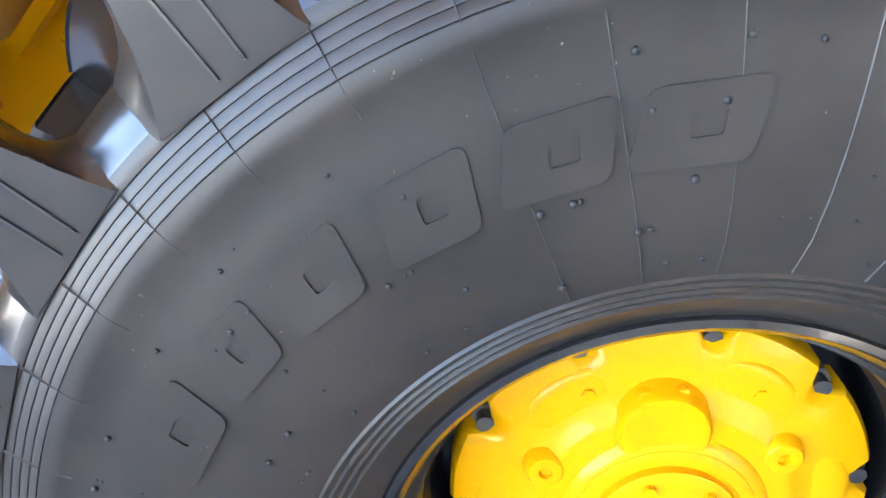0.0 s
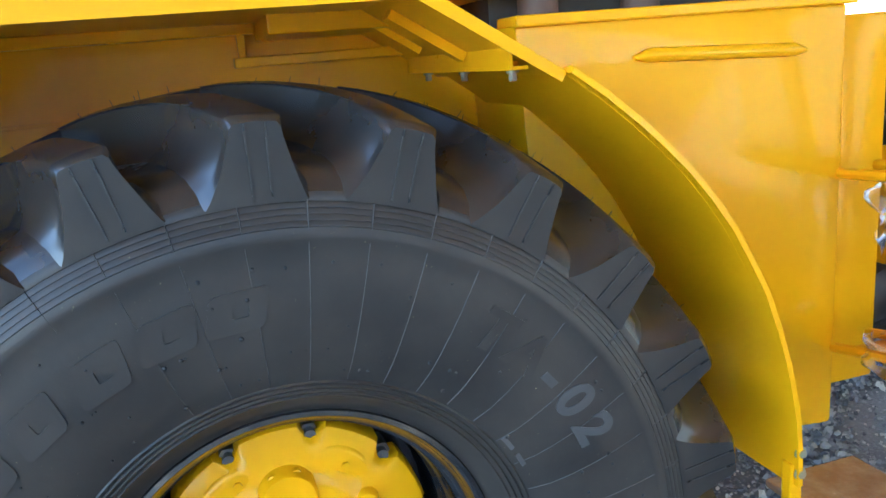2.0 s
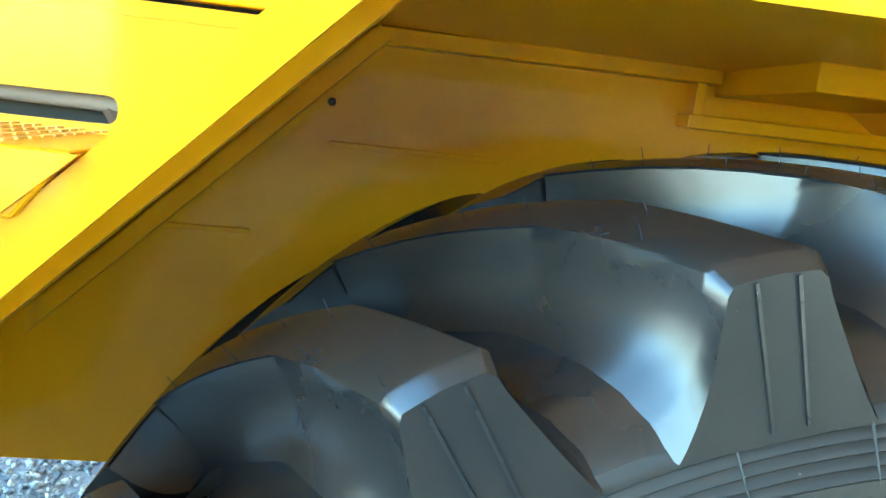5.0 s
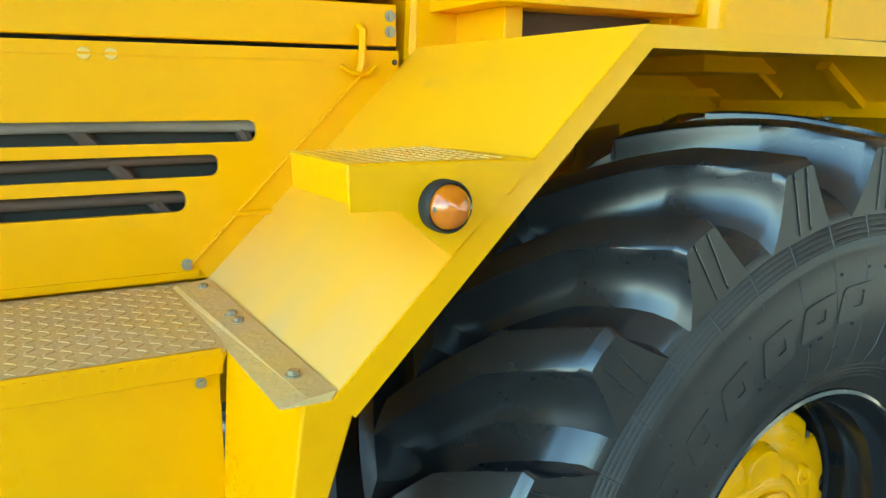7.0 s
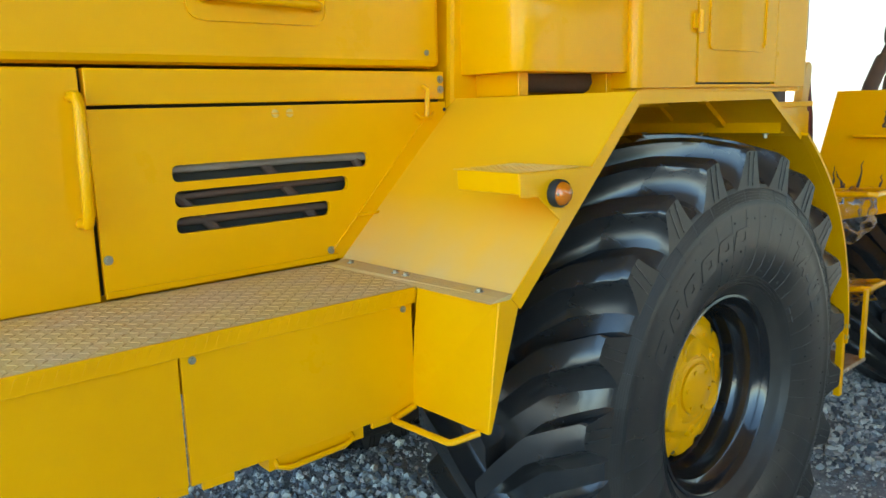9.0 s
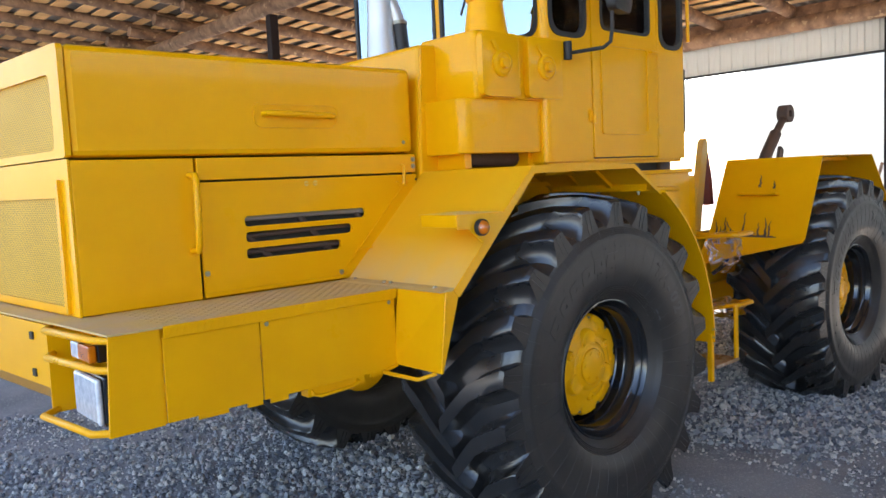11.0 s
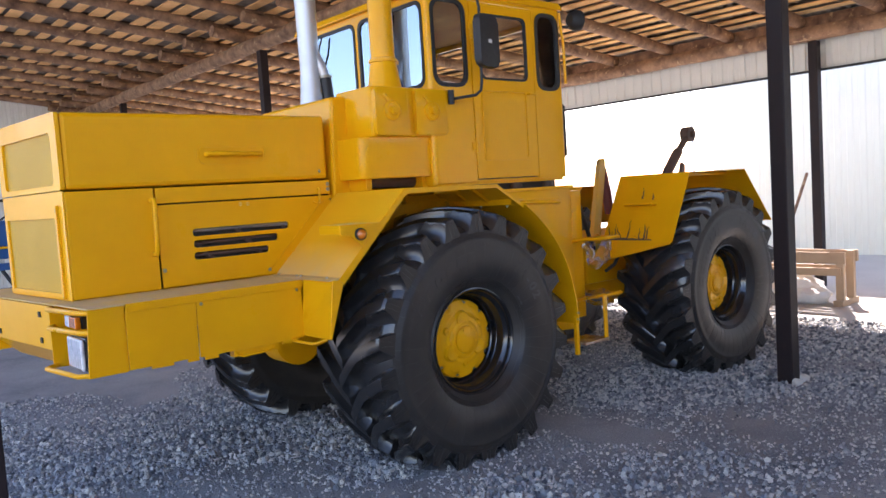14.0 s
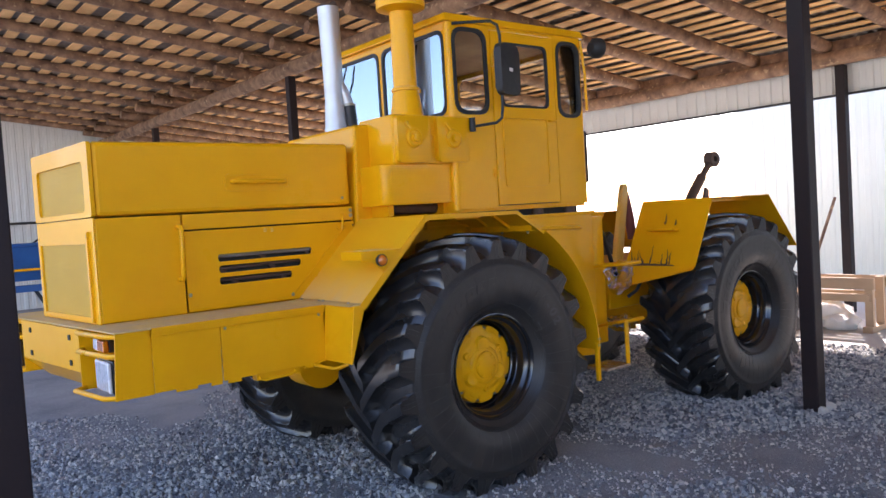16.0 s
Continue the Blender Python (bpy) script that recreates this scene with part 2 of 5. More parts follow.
def hexa(corners, bevel=0.0, bm=None):
    """A six-sided solid from eight corners: four of the bottom, then four of the top, both in the same turn."""
    bm = bm or bmesh.new()
    vs = [bm.verts.new(p) for p in corners]
    fs = [bm.faces.new([vs[i] for i in q]) for q in ((3, 2, 1, 0), (4, 5, 6, 7), (0, 1, 5, 4), (1, 2, 6, 5), (2, 3, 7, 6), (3, 0, 4, 7))]
    if bevel > 0:
        bmesh.ops.bevel(bm, geom=list({e for f in fs for e in f.edges}), offset=bevel, segments=2, affect="EDGES", profile=0.5)
    return bm


def prism(pts, y0, y1, bevel=0.0, bm=None):
    """A polygon in x and z, drawn out along y."""
    bm = bm or bmesh.new()
    a = [bm.verts.new((x, y0, z)) for x, z in pts]
    b = [bm.verts.new((x, y1, z)) for x, z in pts]
    n = len(pts)
    fs = [bm.faces.new(a), bm.faces.new(b[::-1])]
    fs += [bm.faces.new((a[i], b[i], b[(i + 1) % n], a[(i + 1) % n])) for i in range(n)]
    if bevel > 0:
        bmesh.ops.bevel(bm, geom=list({e for f in fs for e in f.edges}), offset=bevel, segments=2, affect="EDGES", profile=0.5)
    return bm


def ring_of(bm, centre, u, v, r, n):
    return [bm.verts.new(centre + u * (r * math.cos(2 * math.pi * i / n)) + v * (r * math.sin(2 * math.pi * i / n))) for i in range(n)]


def tube(points, r, n=12, bm=None, closed=False):
    """A round bar along points; r may be one radius or one for each point."""
    bm = bm or bmesh.new()
    pts = [Vector(p) for p in points]
    rs = r if isinstance(r, (list, tuple)) else [r] * len(pts)
    loops, u = [], None
    for i, p in enumerate(pts):
        a, b = pts[i - 1] if (i or closed) else p, pts[(i + 1) % len(pts)] if (i < len(pts) - 1 or closed) else p
        d = (b - a).normalized()
        if u is None:
            u = d.orthogonal().normalized()
        u = (u - d * u.dot(d)).normalized()
        loops.append(ring_of(bm, p, u, d.cross(u), rs[i], n))
    for i in range(len(loops) - (0 if closed else 1)):
        p, q = loops[i], loops[(i + 1) % len(loops)]
        for k in range(n):
            bm.faces.new((p[k], p[(k + 1) % n], q[(k + 1) % n], q[k]))
    if not closed:
        bm.faces.new(loops[0][::-1])
        bm.faces.new(loops[-1])
    return bm


def lathe(profile, seg=64, bm=None, cap=False):
    """A profile of (radius, y) turned about the y axis."""
    bm = bm or bmesh.new()
    rows = []
    for r, y in profile:
        rows.append([bm.verts.new((r * math.sin(2 * math.pi * i / seg), y, r * math.cos(2 * math.pi * i / seg))) for i in range(seg)])
    for a, b in zip(rows, rows[1:]):
        for i in range(seg):
            bm.faces.new((a[i], a[(i + 1) % seg], b[(i + 1) % seg], b[i]))
    if cap:
        bm.faces.new(rows[0])
        bm.faces.new(rows[-1][::-1])
    return bm


def fillet(pts, r, n=5):
    """A polygon with its corners rounded."""
    out, k = [], len(pts)
    for i in range(k):
        p, a, b = Vector(pts[i]), Vector(pts[i - 1]), Vector(pts[(i + 1) % k])
        da, db = (a - p), (b - p)
        rr = min(r, da.length * 0.45, db.length * 0.45)
        s, e = p + da.normalized() * rr, p + db.normalized() * rr
        for j in range(n + 1):
            t = j / n
            out.append(tuple(s * (1 - t) ** 2 + p * (2 * t * (1 - t)) + e * t * t))
    return out


def frame_of(outer, inner, y0, y1, bm=None):
    """A flat frame between two outlines with the same number of points, in x and z, from y0 to y1."""
    bm = bm or bmesh.new()
    n = len(outer)
    o0, o1 = [bm.verts.new((x, y0, z)) for x, z in outer], [bm.verts.new((x, y1, z)) for x, z in outer]
    i0, i1 = [bm.verts.new((x, y0, z)) for x, z in inner], [bm.verts.new((x, y1, z)) for x, z in inner]
    for k in range(n):
        j = (k + 1) % n
        bm.faces.new((o0[k], o0[j], i0[j], i0[k]))
        bm.faces.new((o1[k], i1[k], i1[j], o1[j]))
        bm.faces.new((o0[k], o1[k], o1[j], o0[j]))
        bm.faces.new((i0[k], i0[j], i1[j], i1[k]))
    return bm


def thing(name, label, category, group="", kind="", at=(0, 0, 0)):
    ob = new(name)
    ob.empty_display_size = 0.2
    ob.location = at
    return tagged(ob, label, category, group, kind)


# ---- ground ----
def ground_height(x, y):
    h = 0.02 * noise.noise(Vector((x * 0.5, y * 0.5, 0))) + 0.012 * noise.noise(Vector((x * 2, y * 2, 5)))
    return h - 0.005


gm = bmesh.new()
xs = [-400, -120, -40, -16] + [-9 + 0.25 * i for i in range(97)] + [24, 60, 150, 400]
ys = [-400, -120, -40, -16] + [-8 + 0.25 * i for i in range(93)] + [24, 60, 150, 400]
grid = [[gm.verts.new((x, y, ground_height(x, y) if -10 < x < 16 and -9 < y < 16 else -0.005)) for y in ys] for x in xs]
for i in range(len(xs) - 1):
    for j in range(len(ys) - 1):
        gm.faces.new((grid[i][j], grid[i + 1][j], grid[i + 1][j + 1], grid[i][j + 1]))
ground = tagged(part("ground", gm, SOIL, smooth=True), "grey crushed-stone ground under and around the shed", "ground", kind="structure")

# ---- the shed ----
GIRDERS = ((-3.05, 5.32), (2.9, 4.52), (8.65, 3.86))


def log(p0, p1, r, name, label, category, group):
    a, b = Vector(p0), Vector(p1)
    n = max(4, int((b - a).length / 0.6))
    pts = [a.lerp(b, i / n) + Vector((0, 0.02 * noise.noise(Vector((i * 0.7, p0[1], p0[0]))), 0.02 * noise.noise(Vector((p0[1], i * 0.7, 3))))) for i in range(n + 1)]
    rs = [r * (1.0 + 0.12 * noise.noise(Vector((i * 0.9, p0[0] * 3, p0[1])))) for i in range(n + 1)]
    return tagged(part(name, tube(pts, rs, 10), WOOD, smooth=True, label=label), label, category, group, "structure")


# South of about y -3.2 the roof is an unseen extension that dims -y light.
for gx, gz in GIRDERS:
    log((gx, -9.6, gz), (gx, 18.4, gz), 0.12, "girder", "rough round timber girder carried on steel posts", "beam", "girders")
for k in range(-5, 19):
    y = -2.0 + 1.16 * k - 1.05
    log((8.95, y, 4.03), (2.3, y, 4.78), 0.095, "rafter", "debarked round log rafter under the roof boards", "rafter", "rafters")
    log((3.5, y + 0.24, 4.78), (-3.6, y + 0.24, 5.66), 0.095, "rafter", "debarked round log rafter under the roof boards", "rafter", "rafters")


def roof_z(x):
    return 4.16 + (9.0 - x) * 0.118 if x > 2.9 else 4.88 + (2.9 - x) * 0.128


def roof_sheet():
    bm = bmesh.new()
    ny = 28 * 40
    rows = []
    for x in (9.3, 2.9, -3.9):
        rows.append([bm.verts.new((x, -9.7 + 28.2 * j / ny, roof_z(x) + 0.075 + 0.022 * math.cos(2 * math.pi * 28.2 * j / ny / 0.15))) for j in range(ny + 1)])
    for a, b in zip(rows, rows[1:]):
        for j in range(ny):
            bm.faces.new((a[j], a[j + 1], b[j + 1], b[j]))
    return bm


tagged(part("ceiling", roof_sheet(), SLATE), "corrugated sheet roof seen from below over timber battens", "roof", kind="structure")
bm = bmesh.new()
rnd = random.Random(4)
x = 9.2
while x > -3.7:
    w = 0.17 + 0.08 * rnd.random()
    y0 = -9.65
    while y0 < 18.3:
        ln = 3.5 + rnd.random()
        z = roof_z(x - w / 2)
        box(x - w, x, y0, min(y0 + ln, 18.4), z + 0.012 + 0.01 * rnd.random(), z + 0.036, bm=bm)
        y0 += ln + 0.01
    x -= w + (0.05 + 0.05 * rnd.random() if rnd.random() < 0.8 else 0.16)
tagged(part("ceiling_boards", bm, BOARD), "sawn roofing boards nailed across the log rafters", "ceiling", kind="structure")


def post(x, y, top):
    p = part("post", box(-0.068, 0.068, -0.068, 0.068, 0, top, 0.008), POST)
    p.location = (x, y, -0.02)
    return tagged(p, "dark brown painted square steel post on the gravel", "post", "roof posts", "structure")


# The three posts at y -9.1 only carry the added, unseen roof extension.
for px, py, top in ((2.917, -2.023, 4.42), (-3.095, -2.02, 5.22), (2.93, 6.87, 4.42), (2.93, 13.85, 4.42), (2.93, -9.1, 4.42), (-3.05, -9.1, 5.22), (8.65, -9.1, 3.76), (8.65, 0.2, 3.76), (8.65, 7.4, 3.76), (8.65, 14.2, 3.76), (-3.05, 6.87, 5.22), (-3.05, 13.85, 5.22)):
    post(px, py, top)


def profiled(length, z0, z1, pitch=0.2, depth=0.02):
    """A trapezoid-ribbed sheet in the y-z plane, ribs upright, from y = 0 to length."""
    bm = bmesh.new()
    ys, y = [], 0.0
    while y < length:
        for dy, dx in ((0, 0), (0.42, 0), (0.5, -depth), (0.92, -depth)):
            ys.append((min(y + dy * pitch, length), dx))
        y += pitch
    a = [bm.verts.new((dx, yy, z0)) for yy, dx in ys]
    b = [bm.verts.new((dx, yy, z1)) for yy, dx in ys]
    c = [bm.verts.new((0.03, yy, z0)) for yy, dx in ys]
    d = [bm.verts.new((0.03, yy, z1)) for yy, dx in ys]
    for i in range(len(ys) - 1):
        bm.faces.new((a[i], b[i], b[i + 1], a[i + 1]))
        bm.faces.new((c[i], c[i + 1], d[i + 1], d[i]))
        bm.faces.new((a[i], a[i + 1], c[i + 1], c[i]))
        bm.faces.new((b[i], d[i], d[i + 1], b[i + 1]))
    return bm


hd = part("wall_header", profiled(21.5, 3.33, 3.90), SHEET)
hd.location = (8.80, -3.1, 0)
tagged(hd, "pale profiled sheet hung over the open end", "wall", kind="structure")
tagged(part("fascia_plank", box(8.70, 8.74, -3.1, 18.4, 3.93, 4.13, 0.004), WOOD), "weathered plank between the girder and the roof boards", "plank", kind="structure")
tr = part("trim", box(8.765, 8.84, -3.1, 18.4, 3.30, 3.33), SEAL)
tagged(tr, "dark flashing along the sheet's lower edge", "trim", kind="structure")
bw = part("wall_back", profiled(19, 0, 5.2), SHEET)
bw.matrix_world = pose(9.0, 18.5, 0, 0, 0, 90)
tagged(bw, "pale profiled sheet wall at the far end", "wall", kind="structure")
# Added wall, never in view: it cuts the low light and reflections from -y.
sw = part("wall_south_blocker", profiled(12.5, 0, 3.7), SHEET)
sw.matrix_world = pose(8.9, -9.75, 0, 0, 0, 90)
tagged(sw, "added unseen sheet wall that blocks light from the open side", "wall", kind="structure")
cw = part("wall_neighbour", profiled(30, 0, 5.0, 0.25, 0.012), CREAM)
cw.location = (13.1, 4.56 - 30, 0)
tagged(cw, "cream profiled sheet wall of the neighbouring building", "wall", kind="structure")

# ---- the tractor ----
tractor = thing("tractor", "yellow four-wheel-drive articulated tractor with black tyres", "tractor")
TC = (-0.035, 0.80)


def sheet(outer, holes, y0, y1):
    """A flat sheet in x and z with holes, from y0 (outside) to y1."""
    bm = bmesh.new()
    loops = [outer, *holes]
    tris = tessellate_polygon([[Vector((x, z, 0)) for x, z in loop] for loop in loops])
    sides = []
    for y in (y0, y1):
        vs = [[bm.verts.new((x, y, z)) for x, z in loop] for loop in loops]
        flat = [v for loop in vs for v in loop]
        for t in tris:
            bm.faces.new([flat[k] for k in t])
        sides.append(vs)
    for p, q in zip(*sides):
        for k in range(len(p)):
            n = (k + 1) % len(p)
            bm.faces.new((p[k], p[n], q[n], q[k]))
    return bm


def rect(x0, x1, z0, z1):
    return [(x0, z0), (x1, z0), (x1, z1), (x0, z1)]


def prism_z(pts, z0, z1, bevel=0.0):
    bm = bmesh.new()
    a, b = [bm.verts.new((x, y, z0)) for x, y in pts], [bm.verts.new((x, y, z1)) for x, y in pts]
    n = len(pts)
    fs = [bm.faces.new(a), bm.faces.new(b[::-1])]
    fs += [bm.faces.new((a[k], b[k], b[(k + 1) % n], a[(k + 1) % n])) for k in range(n)]
    if bevel > 0:
        bmesh.ops.bevel(bm, geom=list({e for f in fs[:2] for e in f.edges}), offset=bevel, segments=2, affect="EDGES", profile=0.5)
    return bm


def turned(bm, m):
    bmesh.ops.transform(bm, matrix=m, verts=bm.verts)
    return bm


def bolt_mesh(r=0.011, h=0.012):
    """Hexagon bolt on a washer; its axis is -y."""
    bm = lathe([(r * 1.55, 0), (r * 1.55, -0.003), (r * 0.9, -0.003)], 14)
    n = [bm.verts.new((r * math.cos(k * math.pi / 3), -0.003, r * math.sin(k * math.pi / 3))) for k in range(6)]
    m = [bm.verts.new((r * math.cos(k * math.pi / 3), -h, r * math.sin(k * math.pi / 3))) for k in range(6)]
    for k in range(6):
        bm.faces.new((n[k], n[(k + 1) % 6], m[(k + 1) % 6], m[k]))
    bm.faces.new(m)
    bmesh.ops.recalc_face_normals(bm, faces=bm.faces)
    me = bpy.data.meshes.new("bolt")
    bm.to_mesh(me)
    bm.free()
    me.materials.append(STEEL)
    return me


BOLT = bolt_mesh()


def bolt(parent, at, rx=0.0, rz=0.0, size=1.0):
    return share("bolt", BOLT, parent, pose(*at, rx, 0, rz) @ Matrix.Diagonal((size, size, size, 1)))


def bar_line(q):
    """Where a tread bar runs: its angle, in degrees, from the shoulder (0) to past the middle (1), with one bend."""
    return 15.6 + (12.4 * q if q < 0.45 else 5.58 + 22.95 * (q - 0.45))


FLANK = [(1.03, -0.09)] + [(1.0 - 0.57 * math.sin(p), 0.80 - 0.80 * math.cos(p)) for p in (radians(15 * k) for k in range(1, 7))] + [(0.415, 0.96)]


def bar_section(q):
    """The section of a tread bar: a flat top and hollow flanks that run out into the floor; (angle, radius) pairs."""
    mid = bar_line(q)
    top_r = 0.874 + 0.044 * math.sin(min(1, q * 1.15) * math.pi / 2)
    base_r = float(np.interp(0.338 - q * 0.365, (0.0, 0.1, 0.22, 0.28, 0.312, 0.334, 0.346), (0.828, 0.826, 0.816, 0.805, 0.791, 0.772, 0.754))) + 0.002
    ht, hb = 2.45 + 0.35 * math.sin(math.pi * q), 6.5 - 1.6 * q
    rise, sk = top_r - base_r, 0.8 - 0.5 * q
    out = [(mid - hb * f + sk * (1 - u), base_r + rise * u) for f, u in FLANK]
    out += [(mid - ht * 0.95, top_r), (mid, top_r + 0.002), (mid + ht * 0.95, top_r)]
    return out + [(mid + hb * f * 1.05 + sk * (1 - u), base_r + rise * u) for f, u in FLANK[::-1]]


def tyre_lug(side):
    """One tread bar: from the shoulder to just over the middle of the tread."""
    bm = bmesh.new()
    at = lambda a, r, y: (-r * math.sin(radians(a)), side * y, r * math.cos(radians(a)))
    rows = [[bm.verts.new(at(a, r, -0.338 + q * 0.365)) for a, r in bar_section(q)] for q in (0, 0.011, 0.071, 0.159, 0.24, 0.323, 0.39, 0.44, 0.46, 0.55, 0.652, 0.76, 0.88, 1.0)]
    near, far = ((10.4, 0.743), (10.9, 0.755), (11.6, 0.78), (12.3, 0.81), (12.9, 0.838), (13.1, 0.855)), ((18.1, 0.855), (18.5, 0.838), (19.2, 0.81), (20.2, 0.78), (21.4, 0.755), (22.2, 0.743))
    spread = lambda pts: [(float(np.interp(k / 7 * 5, range(6), [p[0] for p in pts])), float(np.interp(k / 7 * 5, range(6), [p[1] for p in pts]))) for k in range(8)]
    foot_at = spread(near) + [(13.5, 0.862), (15.6, 0.864), (17.7, 0.862)] + spread(far)
    rows.insert(0, [bm.verts.new(at(a, r, -0.353)) for a, r in foot_at])
    n = len(foot_at)
    for a, b in zip(rows, rows[1:]):
        for k in range(n - 1):
            bm.faces.new((a[k], a[k + 1], b[k + 1], b[k]))
    bm.faces.new(rows[0]).material_index = 1
    bm.faces.new(rows[-1][::-1])
    # two thin moulding ribs on the shoulder face
    for a0 in (14.6, 16.7):
        ps = []
        for a, r in ((a0, 0.748), (a0, 0.861)):
            ps += [at(a + d, r, y) for d, y in ((-0.09, -0.352), (0.09, -0.352), (0.09, -0.3555), (-0.09, -0.3555))]
        hexa(ps, bm=bm)
    bmesh.ops.recalc_face_normals(bm, faces=bm.faces)
    me = bpy.data.meshes.new("tread_lug")
    bm.to_mesh(me)
    bm.free()
    me.polygons.foreach_set("use_smooth", [True] * len(me.polygons))
    me.set_sharp_from_angle(angle=radians(33))
    me.materials.append(RUBBER_LUG)
    me.materials.append(RUBBER)
    return me


def tyre_profile():
    side = [(0.345, -0.245), (0.362, -0.275), (0.38, -0.292), (0.395, -0.306)]
    for r, y in ((0.404, -0.311), (0.414, -0.317), (0.424, -0.323), (0.434, -0.328)):
        side += [(r - 0.003, y), (r, y - 0.0035), (r + 0.003, y - 0.001)]
    side += [(0.45, -0.336), (0.48, -0.350), (0.52, -0.359), (0.56, -0.364), (0.60, -0.365), (0.64, -0.3636), (0.674, -0.3612), (0.6795, -0.3626), (0.686, -0.3628), (0.692, -0.3622)]
    for k in range(5):
        r = 0.701 + 0.0095 * k
        y = -0.3605 + 0.0095 * (k / 4)
        side += [(r - 0.0012, y), (r - 0.0003, y + 0.0011), (r + 0.0006, y)]
    side += [(0.746, -0.3505), (0.754, -0.346), (0.772, -0.334), (0.791, -0.312), (0.805, -0.28), (0.816, -0.22), (0.826, -0.1), (0.828, 0.0)]
    return side + [(r, -y) for r, y in side[-2::-1]]


def side_y(r):
    """How far out the sidewall stands at a radius."""
    pts = [(0.40, 0.311), (0.45, 0.336), (0.48, 0.350), (0.52, 0.359), (0.56, 0.364), (0.60, 0.365), (0.64, 0.3636), (0.674, 0.3612), (0.692, 0.3622), (0.745, 0.3505)]
    return float(np.interp(r, [p[0] for p in pts], [p[1] for p in pts]))


def mould_lines():
    """Fine raised radial lines on the sidewall."""
    bm = bmesh.new()
    for k in range(44):
        a = radians(360 / 44 * k + 2.4)
        start = 0.44 if not 3 <= k <= 9 else 0.668
        rs = np.linspace(start, 0.742, 9 if start < 0.5 else 5)
        c, d = Vector((-math.cos(a), 0, -math.sin(a))) * (0.0013 if math.degrees(a) > 180 else 0.0009), Vector((-math.sin(a), 0, math.cos(a)))
        rows = []
        for r in rs:
            p, y = d * float(r), -side_y(r)
            rows.append([bm.verts.new(p + c + Vector((0, y + 0.001, 0))), bm.verts.new(p + Vector((0, y - 0.0014, 0))), bm.verts.new(p - c + Vector((0, y + 0.001, 0)))])
        for p, q in zip(rows, rows[1:]):
            bm.faces.new((p[0], p[1], q[1], q[0]))
            bm.faces.new((p[1], p[2], q[2], q[1]))
    return bm


def vent_nubs():
    """Small round rubber nubs and thin moulding hairs left on the sidewall and bars."""
    bm = bmesh.new()
    rr = random.Random(9)
    for _ in range(150):
        a, r = radians(rr.uniform(0, 360)), rr.choice((0.46, 0.50, 0.54, 0.64, 0.645, 0.60))
        p = Vector((-r * math.sin(a), -side_y(r), r * math.cos(a)))
        s = rr.uniform(0.0015, 0.0045)
        tube([p + Vector((0, 0.001, 0)), p - Vector((0, s * 0.7, 0)), p - Vector((0, s, 0))], [s, s * 0.8, s * 0.3], 7, bm)
    for k in range(22):
        for q in np.linspace(0.04, 0.9, 7):
            mid = radians(bar_line(q) - 360 / 22 * k)
            r = 0.874 + 0.044 * math.sin(min(1, q * 1.15) * math.pi / 2)
            for off in (-1.9, 1.7):
                if rr.random() < 0.55:
                    a = mid + radians(off + rr.uniform(-0.3, 0.3))
                    p = Vector((-r * math.sin(a), -0.338 + q * 0.365, r * math.cos(a)))
                    d = p.copy()
                    d.y = 0
                    d = d.normalized() * rr.uniform(0.006, 0.016) + Vector((rr.uniform(-1, 1), rr.uniform(-1, 1), 0)) * 0.004
                    tube([p, p + d], [0.0006, 0.0004], 5, bm)
    return bm


def raised_block(mid, r0, r1, w):
    """One raised slanting block with a small inset, where the maker's lettering stands."""
    bm = bmesh.new()
    a = radians(mid)
    right, up = Vector((math.cos(a), 0, math.sin(a))), Vector((-math.sin(a), 0, math.cos(a)))
    cx, h, lean = (r0 + r1) / 2, (r1 - r0) / 2, 0.010
    outer = fillet([(-w / 2 - lean, -h), (w / 2 - lean, -h), (w / 2 + lean, h), (-w / 2 + lean, h)], 0.012, 3)
    inset = fillet([(-w * 0.10, -h * 0.3), (w * 0.18, -h * 0.3), (w * 0.22, h * 0.35), (-w * 0.06, h * 0.35)], 0.004, 3)
    n = len(outer)
    y = -side_y(cx)
    rows = [[bm.verts.new(up * (cx + v) + right * u + Vector((0, y + d, 0))) for u, v in poly] for poly, d in ((outer, 0.008), (outer, -0.0022), (inset, -0.0022), (inset, 0.0008))]
    for p, q in zip(rows, rows[1:]):
        for k in range(n):
            bm.faces.new((p[k], p[(k + 1) % n], q[(k + 1) % n], q[k]))
    bm.faces.new(rows[-1])
    return bm


def letter(text, size, m, mat, parent, depth=0.0018):
    cu = bpy.data.curves.new("letter", "FONT")
    cu.offset = 0.0035
    cu.body, cu.size, cu.extrude, cu.align_x, cu.align_y, cu.shear = text, size, depth, "CENTER", "CENTER", 0.15
    tmp = bpy.data.objects.new("letter", cu)
    me = bpy.data.meshes.new_from_object(tmp)
    bpy.data.objects.remove(tmp)
    me.materials.clear()
    me.materials.append(mat)
    ob = new("letter", me)
    ob.parent = parent
    ob.matrix_basis = m
    return ob


def on_side(deg, r, proud=0.0):
    a = radians(deg)
    m = Matrix(((math.cos(a), -math.sin(a), 0, -r * math.sin(a)), (0, 0, -1, -side_y(r) - proud), (math.sin(a), math.cos(a), 0, r * math.cos(a)), (0, 0, 0, 1)))
    return m


